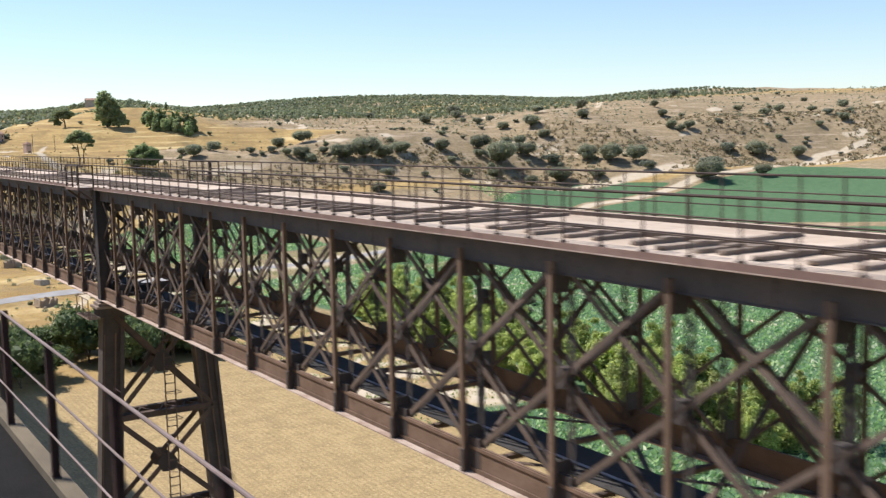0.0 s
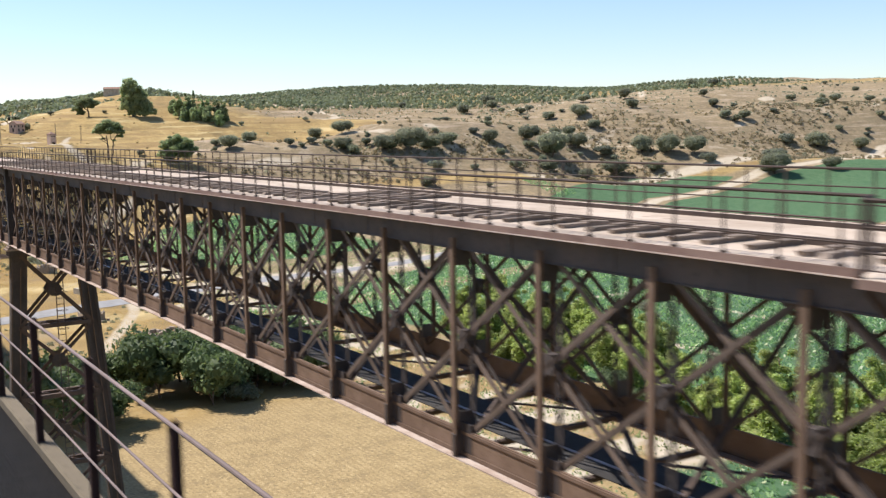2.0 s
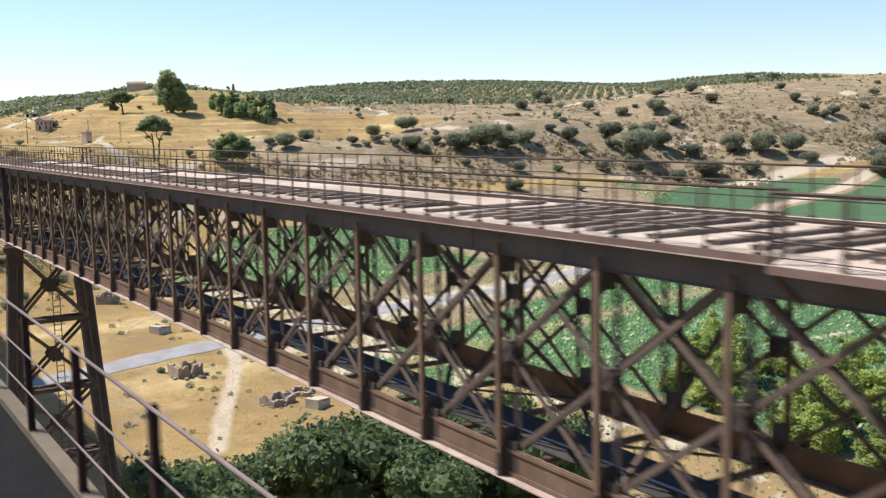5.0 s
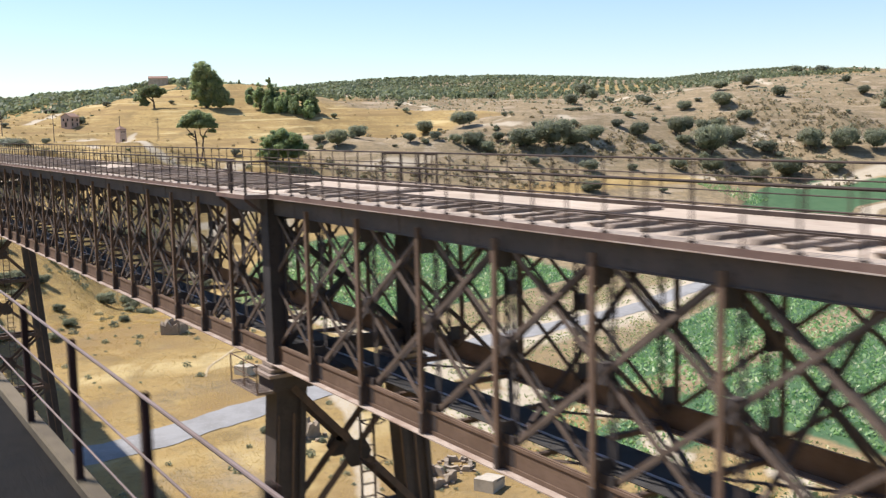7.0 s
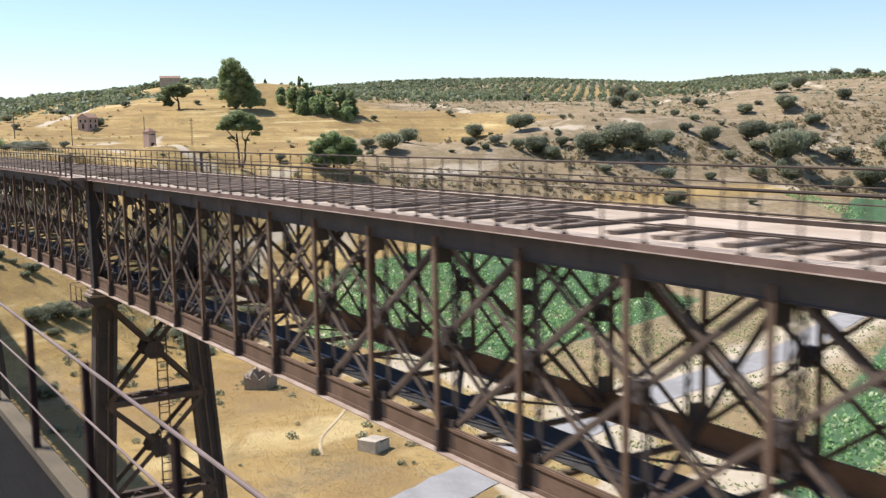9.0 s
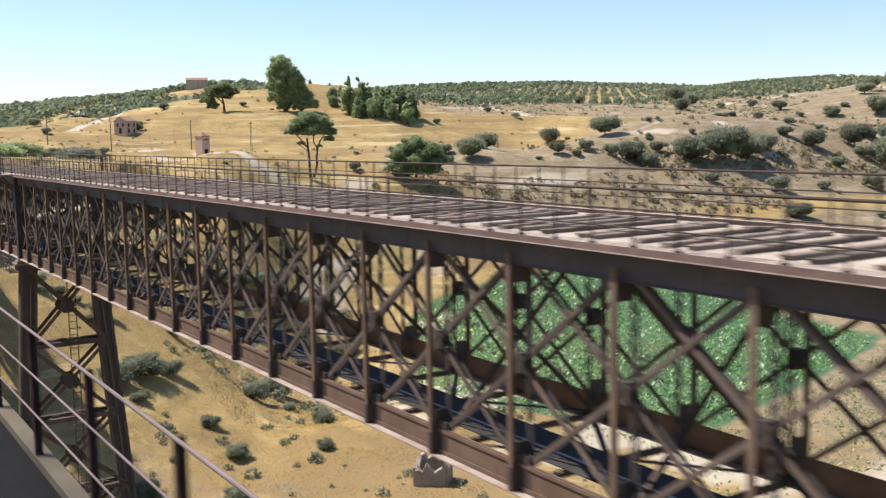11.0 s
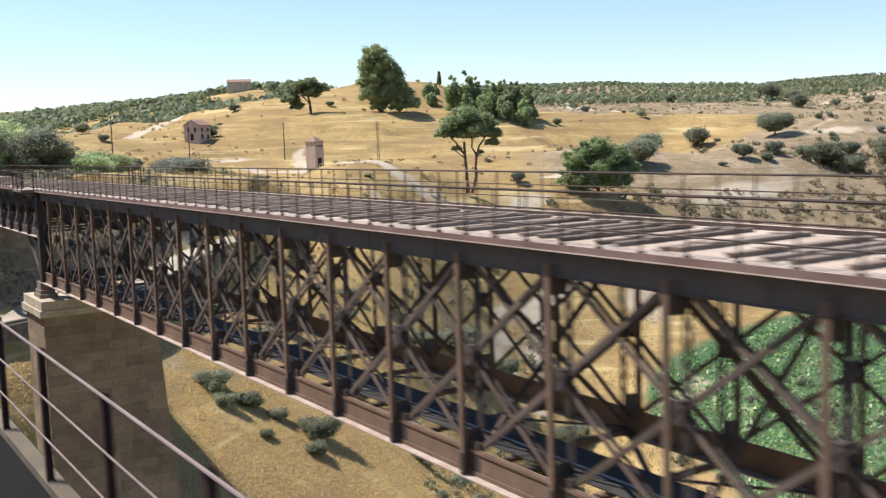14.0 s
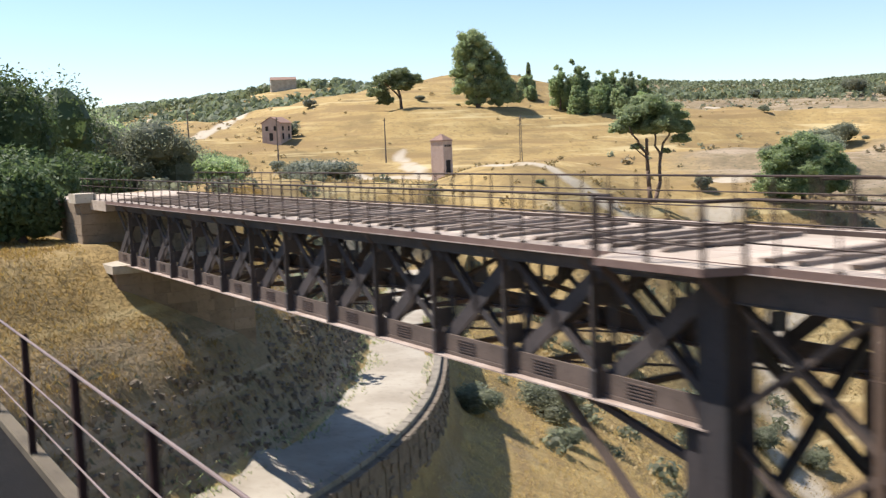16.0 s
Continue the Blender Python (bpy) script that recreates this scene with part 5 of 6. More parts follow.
# ---- plants ----
def leaves(rng, blobs, count, size, core=0.72, droop=0.0, lean=0.6):
    """A crown: leafy sprays over uneven clumps round a dark ragged core."""
    verts, faces = [], []
    w = np.array([b[3] ** 2 for b in blobs])
    pick = rng.choice(len(blobs), count, p=w / w.sum())
    b = np.array([(bx, by, bz, br, bs) for bx, by, bz, br, bs in blobs])[pick]
    u = rng.normal(size=(count, 3))
    u /= np.linalg.norm(u, axis=1)[:, None]
    u[:, 2] = np.where(u[:, 2] < -0.5, -u[:, 2] * 0.6, u[:, 2])
    lump = 1 + 0.16 * np.sin(u[:, 0] * 7 + pick) * np.sin(u[:, 1] * 6 + 2 * pick) + 0.1 * np.sin(u[:, 2] * 9 + pick)
    rad = b[:, 3] * lump * (0.78 + 0.3 * rng.random(count) ** 1.5)
    c = b[:, :3] + u * rad[:, None] * np.stack([np.ones(count), np.ones(count), b[:, 4]], 1)
    nrm = u * lean + rng.normal(size=(count, 3)) * 0.6 + (0, 0, 0.25)
    nrm /= np.linalg.norm(nrm, axis=1)[:, None]
    t1 = np.cross(nrm, rng.normal(size=(count, 3)))
    t1 /= np.linalg.norm(t1, axis=1)[:, None]
    t2 = np.cross(nrm, t1)
    t1[:, 2] -= droop
    s = size * (0.6 + 0.8 * rng.random(count))
    quad = np.stack([c - t1 * s[:, None], c + t2 * (s * 0.5)[:, None], c + t1 * s[:, None], c - t2 * (s * 0.5)[:, None]], 1)
    verts = quad.reshape(-1, 3)
    faces = np.arange(count * 4).reshape(-1, 4)
    cv, cf = [], []
    for bx, by, bz, br, bs in blobs:
        k = len(cv)
        n, m = 7, 5
        for i in range(m):
            th = math.pi * (i + 0.5) / m
            for j in range(n):
                ph = 2 * math.pi * j / n
                r = br * core * (0.85 + 0.25 * rng.random())
                cv.append((bx + r * math.sin(th) * math.cos(ph), by + r * math.sin(th) * math.sin(ph), bz + r * bs * math.cos(th)))
        for i in range(m - 1):
            for j in range(n):
                cf.append((k + i * n + j, k + (i + 1) * n + j, k + (i + 1) * n + (j + 1) % n, k + i * n + (j + 1) % n))
    if core > 0:
        base = len(verts)
        verts = np.concatenate([verts, np.array(cv)])
        faces = [tuple(f) for f in faces] + [tuple(i + base for i in f) for f in cf]
    return verts, faces


def limb(s, p, q, r0, r1, rng, bend=0.12, n=4):
    p, q = Vector(p), Vector(q)
    last, lr = p, r0
    for k in range(1, n + 1):
        f = k / n
        o = Vector((rng.uniform(-1, 1), rng.uniform(-1, 1), 0)) * bend * (q - p).length * (0 if k == n else 1) * 0.5
        at = p.lerp(q, f) + o
        r = r0 + (r1 - r0) * f
        s.tube(last, at, lr, 7, r)
        last, lr = at, r


def tree(name, place, blobs, count, size, leaf, stems, label, category="tree", group="", core=0.72, turn=0.0, seed=1, lean=0.6):
    rng, pr = np.random.default_rng(seed), random.Random(seed)
    t = thing(name, place, label, category, group, turn=turn)
    v, f = leaves(rng, blobs, count, size, core, lean=lean)
    part("crown", mesh_of("crown", v, f, leaf), t)
    s = Shape()
    for p, q, r0, r1 in stems:
        limb(s, p, q, r0, r1, pr)
    part("trunk", s.mesh("trunk", BARK, True), t)
    return t


def round_blobs(rng, w, h, n, lift=0.0):
    """Clumps that fill a crown of width w and height h above lift."""
    out = []
    for k in range(n):
        a, r = rng.uniform(0, 2 * math.pi), w * 0.5 * math.sqrt(rng.random()) * 0.62
        z = lift + h * rng.uniform(0.3, 0.72)
        out.append((r * math.cos(a), r * math.sin(a), z, w * rng.uniform(0.19, 0.30), min(1.2, h / w * rng.uniform(0.9, 1.2))))
    out.append((0, 0, lift + h * 0.5, w * 0.3, h / w * 1.05))
    return out


def knobs(lobes, seed, n=9, size=0.42):
    """Breaks each lobe of a crown into small clumps set over its surface; lobes run along the slope."""
    rr = random.Random(seed)
    out = []
    for u, v, z, r, flat in lobes:
        x, y = 0.9 * u + 0.43 * v, -0.43 * u + 0.9 * v
        out.append((x, y, z, r * 0.74, flat))
        for k in range(n):
            h = -0.55 + 1.5 * (k + 0.5) / n
            a = k * 2.4 + rr.uniform(0, 1.2)
            d = math.sqrt(max(0.0, 1 - min(1.0, h * h)))
            q = r * size * rr.uniform(0.75, 1.2)
            out.append((x + (r - q * 0.6) * d * math.cos(a), y + (r - q * 0.6) * d * math.sin(a), z + (r - q * 0.6) * h * flat, q, flat * rr.uniform(0.75, 1.0)))
    return out


R = random.Random(77)
# stone pines and the clump of pines on the hill
tree("stone_pine", (131, 508, gz(131, 508) - 0.2), knobs([(-1.2, 0, 14.8, 3.2, 0.98), (-2.6, 0.4, 12, 3, 0.98), (1.4, -0.3, 12.5, 3.2, 0.98), (-2, 0, 8.6, 3.5, 0.98), (2.6, 0.2, 8.8, 3.8, 0.98), (-5, 0.3, 7.9, 1.4, 0.92), (-2.4, -0.4, 5, 3.3, 0.98), (2, 0, 4.6, 3.7, 0.98), (5.6, 0.3, 5.2, 3.2, 0.98), (7.6, -0.3, 2.5, 2.6, 0.98), (4.6, -0.5, 1.9, 2.6, 0.92), (-0.4, 0.5, 2, 2.5, 0.92)], 3), 26000, 0.20, PINE_LEAF,
     [((0, 0, -0.5), (0, 0, 12), 0.55, 0.2), ((0, 0, 5), (3.5, 0, 9), 0.25, 0.1), ((0, 0, 5), (-3.2, 0, 9), 0.25, 0.1)], "tall dense dark green stone pine on a grassy hill", seed=3)
tree("umbrella_pine", (111.1, 509.5, gz(111.1, 509.5) - 0.2), knobs([(0.6, 0, 7.6, 2.7, 0.7), (-2.6, 0, 6.6, 2.6, 0.75), (3.2, 0, 6.4, 2.4, 0.7), (-4.2, 0, 4.2, 2.3, 0.8), (-2.6, 0.3, 2.4, 1.9, 0.8), (0.5, 0, 5.4, 2.6, 0.6)], 4), 11000, 0.2, PINE_LEAF,
     [((1, 0, -0.5), (0.2, 0, 7), 0.4, 0.15), ((0.5, 0, 3), (-3.4, 0, 6.5), 0.2, 0.1)], "leaning umbrella-shaped pine on the hill", seed=4)
tree("umbrella_pine", (96.2, 417, -6.6), knobs([(0, 0, 12.0, 2.7, 0.75), (-2.8, 0, 10.9, 2.3, 0.75), (2.6, 0.3, 11.0, 2.4, 0.75), (-4.0, -0.3, 9.4, 1.7, 0.7), (3.8, 0, 9.2, 1.8, 0.7), (0.8, -0.8, 9.6, 2.6, 0.65), (-1.4, 0.8, 9.4, 2.3, 0.65), (-2.0, 0, 6.9, 0.9, 0.6), (2.0, -0.3, 6.2, 0.7, 0.6), (4.1, 0, 7.7, 1.3, 0.65)], 5), 17000, 0.16, PINE_LEAF,
     [((-0.3, 0, -0.5), (-0.8, 0, 8), 0.33, 0.2), ((0.5, 0, -0.5), (1.5, 0, 5), 0.3, 0.2), ((1.5, 0, 5), (3.4, 0, 9.5), 0.2, 0.1), ((1.5, 0, 5), (0.6, 0, 9), 0.18, 0.1), ((-0.8, 0, 6), (-3.8, 0, 9.6), 0.2, 0.08), ((-0.6, 0, 5), (-3.4, 0, 7.2), 0.12, 0.06)], "two-stemmed umbrella pine with bare lower trunks", seed=5)
tree("bushy_pine", (119, 411, gz(119, 411) - 0.2), knobs([(-0.6, 0, 8.0, 2.8, 0.8), (-3.6, 0, 6.2, 2.8, 0.85), (3.0, 0, 6.6, 3.0, 0.8), (5.0, 0, 4.2, 2.5, 0.9), (-4.6, 0, 3.2, 2.6, 0.9), (0, -0.8, 4.4, 3.8, 0.85), (3.0, -0.8, 2.8, 3.0, 0.85), (-2.6, -0.8, 2.4, 2.9, 0.85)], 6), 22000, 0.18, GREEN_LEAF,
     [((0, 0, -0.5), (0, 0, 6), 0.4, 0.15)], "broad bushy bright green pine low on the slope", seed=6)
def pine_blobs(rr, w, h):
    """A full conical pine crown that reaches almost to the ground."""
    out = []
    for f, r in ((0.14, 0.40), (0.34, 0.44), (0.54, 0.38), (0.74, 0.27), (0.90, 0.15)):
        for j in range(6 if f < 0.7 else 3):
            a = rr.uniform(0, 6.28)
            out.append((w * 0.26 * (1 - f * 0.6) * math.cos(a), w * 0.26 * (1 - f * 0.6) * math.sin(a), h * f + rr.uniform(-0.4, 0.4), w * r * rr.uniform(0.42, 0.62), rr.uniform(0.9, 1.35)))
    return out


GROVE = ((150, 503, 10.5, 6.5), (153, 501, 12.5, 6.5), (156, 502, 11.0, 6.0), (159, 499, 10.0, 7.0), (162, 498, 11.0, 7.0), (165.5, 497, 10.0, 7.0), (168, 495, 9.5, 6.5), (155, 496, 6.5, 6.0), (160, 494, 6.5, 6.0), (165, 492, 6.5, 6.0), (151, 498, 7.0, 5.5), (153, 520, 4.2, 4.0), (150, 514, 3.0, 3.5), (158, 524, 3.4, 2.4))
for k, (x, y, h, w) in enumerate(GROVE):
    rr = random.Random(k + 40)
    tree("pine_tree", (x, y, gz(x, y) - 0.2), pine_blobs(rr, w, h), 5200, 0.24, (GREEN_LEAF, GREEN_LEAF, PINE_LEAF)[k % 3], [((0, 0, -0.5), (0, 0, h * 0.7), 0.25, 0.1)], "mid-green pine in a hillside clump", group="hill pines", seed=50 + k)
for x, y, h in ((170, 541, 5.0), (164, 560, 3.0)):
    tree("cypress", (x, y, gz(x, y) - 0.2), [(0, 0, h * 0.25, 0.7, 1.6), (0, 0, h * 0.5, 0.65, 1.8), (0, 0, h * 0.78, 0.42, 2.2)], 900, 0.22, PINE_LEAF, [((0, 0, -0.3), (0, 0, h * 0.5), 0.1, 0.05)], "slim dark green cypress on the hill", group="cypresses", seed=int(h * 10))


def bush_kind(seed, leaf, label, wide, high, n, count, size):
    rr = random.Random(seed)
    return tree("bush", (0, 0, -300), round_blobs(rr, wide, high, n, -0.25), count, size, leaf, [((0, 0, -0.5), (0, 0, high * 0.5), 0.12, 0.06), ((0, 0, 0), (wide * 0.2, 0.1, high * 0.45), 0.08, 0.04)], label, "bush", "hillside bushes", seed=seed)


KINDS = [bush_kind(101, OAK_LEAF, "rounded dark holm oak bush on a dry slope", 8, 6.0, 7, 1300, 0.37),
         bush_kind(102, OAK_LEAF, "ragged dark holm oak bush on a dry slope", 8, 4.6, 8, 1300, 0.37),
         bush_kind(103, GREY_LEAF, "grey-green wild olive bush on a dry slope", 8, 5.0, 7, 1300, 0.37),
         bush_kind(104, OLIVE_LEAF, "spreading grey-green shrub on a dry slope", 8, 3.8, 9, 1300, 0.37),
         bush_kind(105, DARK_LEAF, "dense dark green riverside bush", 8, 6.5, 9, 2600, 0.28),
         bush_kind(106, OAK_LEAF, "dense grey-green holm oak bush on a dry slope", 8, 5.6, 12, 5600, 0.18),
         bush_kind(107, OAK_LEAF, "broad rounded holm oak with a lumpy crown", 8, 6.2, 16, 6500, 0.17),
         bush_kind(108, OAK_LEAF, "low spreading holm oak with a lumpy crown", 8, 5.0, 18, 6500, 0.17)]
used = set()


def plant(kind, x, y, w, turn):
    m = Matrix.Translation((x, y, gz(x, y) - 0.1)) @ Matrix.Rotation(turn, 4, "Z") @ Matrix.Diagonal((w / 8, w / 8, w / 8 * R.uniform(0.85, 1.15), 1))
    if kind in used:
        return copy_thing(KINDS[kind], m)
    used.add(kind)
    KINDS[kind].matrix_basis = m
    return KINDS[kind]


BANK_OAKS = [(145, 428, 8.1), (158, 439, 6.8), (143, 437, 4.2), (178, 422, 5.2), (190, 418, 9.5), (183, 418, 4.2), (192, 413, 6.3), (202, 421, 4.3), (222, 427, 4.1), (207, 413, 12.9), (217, 410, 13), (227, 411, 11.1), (238, 415, 9.1), (257, 423, 8.3), (261, 416, 9.5), (284, 418, 9.9), (309, 431, 6.6), (316, 429, 6.6), (282, 430, 5), (260, 406, 5.1), (279, 411, 6), (292, 414, 6.2), (310, 417, 11.6), (320, 409, 15.5), (336, 400, 13.1), (288, 406, 14.6), (334, 432, 8.2), (168, 422, 4.3), (202, 401, 6.8), (172, 419, 3.6), (155, 437, 2.2)]
TOE_OAKS = [(342, 389, 14.3), (352, 382, 10.5), (350, 372, 12.9), (277, 395, 9.4), (310, 389, 12.3), (326, 381, 10), (290, 385, 7.1), (219, 394, 10.5), (204, 375, 7.8), (258, 393, 5.6), (238, 394, 4.8), (228, 369, 2.8), (381, 361, 18.5), (365, 347, 17.7), (391, 337, 9.1)]
RIDGE_OAKS = [(199, 464, 8.3), (201, 441, 9.1), (319, 594, 9.6), (322, 530, 9.4), (371, 572, 7.7), (294, 465, 4.9), (328, 484, 5.9), (318, 466, 5.1), (328, 460, 7.9), (338, 448, 9.9), (373, 447, 8.3), (357, 467, 7.5), (338, 462, 5.8), (240, 556, 4.2), (175, 491, 2.5), (221, 444, 2.6), (385, 597, 10.9), (374, 537, 9.9), (354, 538, 5.5), (63, 537, 4), (85, 508, 5)]
FAR_OAKS = [(429, 515, 8.7), (587, 592, 15.4), (576, 604, 11.3), (446, 467, 5.1), (416, 423, 7.7), (434, 448, 6.5), (430, 394, 15.4), (442, 385, 15.5), (465, 376, 8.8), (468, 392, 5.4), (424, 417, 6.3), (608, 510, 7), (488, 419, 9.5), (505, 423, 7), (587, 470, 5.3), (529, 418, 6), (523, 402, 9.7), (560, 419, 8.3), (523, 391, 7.7), (573, 499, 5.4), (494, 445, 5.5), (490, 405, 5.2), (504, 393, 6)]
for k, (x, y, w) in enumerate(BANK_OAKS + TOE_OAKS + RIDGE_OAKS + FAR_OAKS):
    plant((6, 7, 6, 2, 7)[k % 5], x, y, w, R.uniform(0, 6))
made = 0
while made < 150:
    x, y = R.uniform(140, 760), R.uniform(320, 640)
    s = y - float(toe(np.array(x)))
    chance = 0.9 if 4 < s < 60 else (0.35 if 60 <= s < 120 and x > 200 else (0.10 if s >= 120 else 0))
    if R.random() < chance:
        plant(R.choice((0, 1, 2, 2, 3)), x, y, R.choice((2.5, 3, 4, 5.5)) * R.uniform(0.8, 1.3), R.uniform(0, 6))
        made += 1
for x, y, w, k in ((112, 510, 4, 3), (120, 515, 4, 2), (128, 512, 4, 3), (100, 530, 5, 2), (139, 428, 4, 0), (131, 422, 4, 1), (108, 419, 5, 2), (110, 690, 5, 0), (92, 520, 5, 3), (60, 505, 5, 2), (66, 470, 5, 2), (74, 462, 4, 3), (50, 450, 6, 2), (58, 440, 6, 3), (44, 432, 6, 2), (70, 440, 4, 3), (105, 405, 5, 3), (88, 405, 5, 2), (76, 415, 4, 3)):
    plant(k, x, y, w, R.uniform(0, 6))
for k, (x, y, w) in enumerate(((70, 382, 6.5), (65, 380, 5.5), (60, 377, 4.5), (61, 383, 4), (56, 384, 3.5), (39, 366, 5.5), (36, 361, 2.6), (79, 384, 5), (84, 382, 4), (47, 359, 3), (131, 177, 7), (124, 169, 6), (137, 186, 6), (30, 339, 2.2), (25, 343, 2.4), (26.6, 340, 1.5), (41, 343, 3))):
    plant(5 if x < 90 else 1, x, y, w, R.uniform(0, 6))
# thicket on the valley floor and scrub below the last spans
for k in range(34):
    x = R.uniform(24, 62)
    y = R.uniform(164, 187) + (x - 40) * 0.15
    plant(R.choice((4, 4, 1, 4)), x, y, R.uniform(6.5, 11), R.uniform(0, 6))
for x, y, w in ((36, 309, 3.4), (25, 303, 4), (44, 305, 2.6), (31, 296, 3), (23, 288, 3), (43, 241, 2.8), (47, 235, 2.0), (30, 361, 4), (17, 283, 5), (12, 268, 6), (48, 334, 5), (56, 345, 6), (62, 356, 6), (70, 365, 7), (52, 322, 4), (80, 372, 7), (32, 327, 6.5), (28.5, 324.5, 5), (36, 329.5, 4.5), (25, 345.5, 3.6), (27, 343.8, 2.6), (31.5, 341.5, 4), (29, 343, 2), (52, 332, 2.4), (55.5, 330, 2.8), (48, 337, 2), (36, 316, 3), (30, 321, 2.6), (45, 344, 2.2), (40, 352, 3.4)):
    plant(5 if y > 290 else 1, x, y, w, R.uniform(0, 6))
# leafy trees beside the far end of the bridge
for k, (x, y, w, h, leaf) in enumerate(((8.0, 371, 8, 8.5, DARK_LEAF), (12.5, 383, 9, 9.5, DARK_LEAF), (5.0, 362, 5.5, 6.5, DARK_LEAF), (7.6, 360.2, 3.4, 3.6, DARK_LEAF), (6.0, 366, 6.0, 5.0, DARK_LEAF), (9.0, 367, 6, 4.2, DARK_LEAF), (12.0, 374, 7, 4.5, DARK_LEAF), (17.5, 394, 7, 7, OAK_LEAF), (25, 420, 11, 8.5, GREEN_LEAF), (26, 404, 10, 6.5, OAK_LEAF), (19, 404, 9, 8.0, GREEN_LEAF), (38, 425, 9, 4.0, GREEN_LEAF), (47, 415, 9, 3.5, GREY_LEAF), (33, 410, 8, 3.8, GREEN_LEAF))):
    rr = random.Random(k + 140)
    tree("leafy_tree", (x, y, gz(x, y) - 0.2), round_blobs(rr, w, h, 14, 0.0) + [(w * 0.2, 0, h * 0.22, w * 0.24, 0.8), (-w * 0.2, 0, h * 0.2, w * 0.24, 0.8)], 15000, 0.12, leaf, [((0, 0, -0.5), (0, 0, h * 0.5), 0.25, 0.1), ((0, 0, h * 0.3), (w * 0.25, 0.2, h * 0.65), 0.14, 0.06), ((0, 0, h * 0.3), (-w * 0.25, -0.2, h * 0.6), 0.14, 0.06)], "dense feathery green tree beside the bridge's end", group="trees at the abutment", seed=150 + k)
# tall yellow-green poplar and reed stand
for k in range(120):
    y = 78 + k * 1.0 + R.uniform(-4, 4)
    x = 84 + 0.13 * (y - 82) + R.uniform(-5, 17)
    rr = random.Random(k + 240)
    h = R.uniform(6, 10)
    if k >= 3 and math.sin(y * 0.21 + 1.0) + 0.8 * math.sin(y * 0.083) < -1.05:
        plant(R.choice((4, 1, 3)), x + R.uniform(-4, 6), y, R.uniform(2.5, 5), R.uniform(0, 6))
        continue
    if k < 3:
        reed = tree("young_poplar", (x, y, gz(x, y) - 0.2), [(rr.uniform(-1.6, 1.6), rr.uniform(-1.6, 1.6), h * f, h * r * rr.uniform(0.8, 1.2), 1.25) for f, r in ((0.10, 0.17), (0.16, 0.15), (0.24, 0.17), (0.36, 0.16), (0.44, 0.15), (0.52, 0.15), (0.62, 0.13), (0.72, 0.12), (0.84, 0.09), (0.94, 0.06))], 4200, 0.20, REED_LEAF, [((0, 0, -0.5), (0, 0, h * 0.8), 0.12, 0.04)], "tall yellow-green young poplar in a dense stand", group="poplar stand", core=0.5, seed=240 + k)
        stand = [reed] if k == 0 else stand + [reed]
    else:
        q = R.uniform(0.75, 1.2)
        copy_thing(stand[k % 3], Matrix.Translation((x, y, gz(x, y) - 0.2)) @ Matrix.Rotation(R.uniform(0, 6), 4, "Z") @ Matrix.Diagonal((q * R.uniform(0.9, 1.35), q * R.uniform(0.9, 1.35), q * R.uniform(0.65, 1.1), 1)))


def scatter(name, material, label, category, spots, count, size, spread_z, seed, upright=0.8, wide=0.45):
    """Countless small blades over the ground as one mesh."""
    rng = np.random.default_rng(seed)
    pts = spots(rng, count)
    z = ground_z(pts[:, 0], pts[:, 1])
    n = len(pts)
    a = rng.random(n) * 2 * math.pi
    dx = np.stack([np.cos(a), np.sin(a), np.zeros(n)], 1)
    s = size * (0.5 + rng.random(n))
    lean = rng.normal(size=(n, 3)) * (1 - upright)
    up = np.stack([lean[:, 0], lean[:, 1], np.full(n, 1.0)], 1)
    c = np.stack([pts[:, 0], pts[:, 1], z - 0.03], 1)
    v = np.stack([c - dx * (s * wide)[:, None], c + dx * (s * wide)[:, None], c + dx * (s * wide * 0.6)[:, None] + up * (s * spread_z)[:, None], c - dx * (s * wide * 0.7)[:, None] + up * (s * spread_z * 0.8)[:, None]], 1).reshape(-1, 3)
    return tagged(new(name, mesh_of(name, v, np.arange(4 * n).reshape(-1, 4), material)), label, category, kind="stuff")


def crop_spots(rng, n):
    p = np.stack([70 + 190 * rng.random(n) ** 1.3, 20 + 360 * rng.random(n)], 1)
    x, y = p[:, 0], p[:, 1]
    keep = ((y - 0.5 * (x - 90) < 242) | (y - 0.35 * (x - 110) > 302)) & (y < toe(x) - 8) & (x > 73 + 3.6 * np.sin(y * 0.05))
    keep &= x > 70 + 22 * step(y, 320, 375) + 0.9 * np.maximum(0, y - 377)
    patchy = np.sin(x * 0.11 + 2 * np.sin(y * 0.05)) * np.sin(y * 0.09 + x * 0.03) > -0.35
    bank = (x > 152) & (x < 248) & (y > 312)
    keep &= ~bank & ~((x < 95) & (y > 112) & (y < 212))
    bare_strip = (x < 90) & (y > 110) & (y < 330) & (rng.random(n) < 0.6)
    return p[keep & ~bare_strip & (patchy | (rng.random(n) < 0.5))]


scatter("crop_plants", CROP_LEAF, "broad-leaved green crop plants in rows", "crops", crop_spots, 170000, 0.46, 0.9, 5, 0.4)


def roadside_spots(rng, n):
    p = np.stack([62 + 110 * rng.random(n), 110 + 210 * rng.random(n)], 1)
    x, y = p[:, 0], p[:, 1]
    keep = (np.abs(beside(x, y, ROAD_LINE)) > 4) & ((x < 92) | ((y > 243 + 0.5 * (x - 90)) & (y < 300 + 0.35 * (x - 110))))
    patchy = np.sin(x * 0.45 + 2 * np.sin(y * 0.21)) * np.sin(y * 0.38 + x * 0.13) > -0.1
    return p[keep & (patchy | (rng.random(n) < 0.25))]


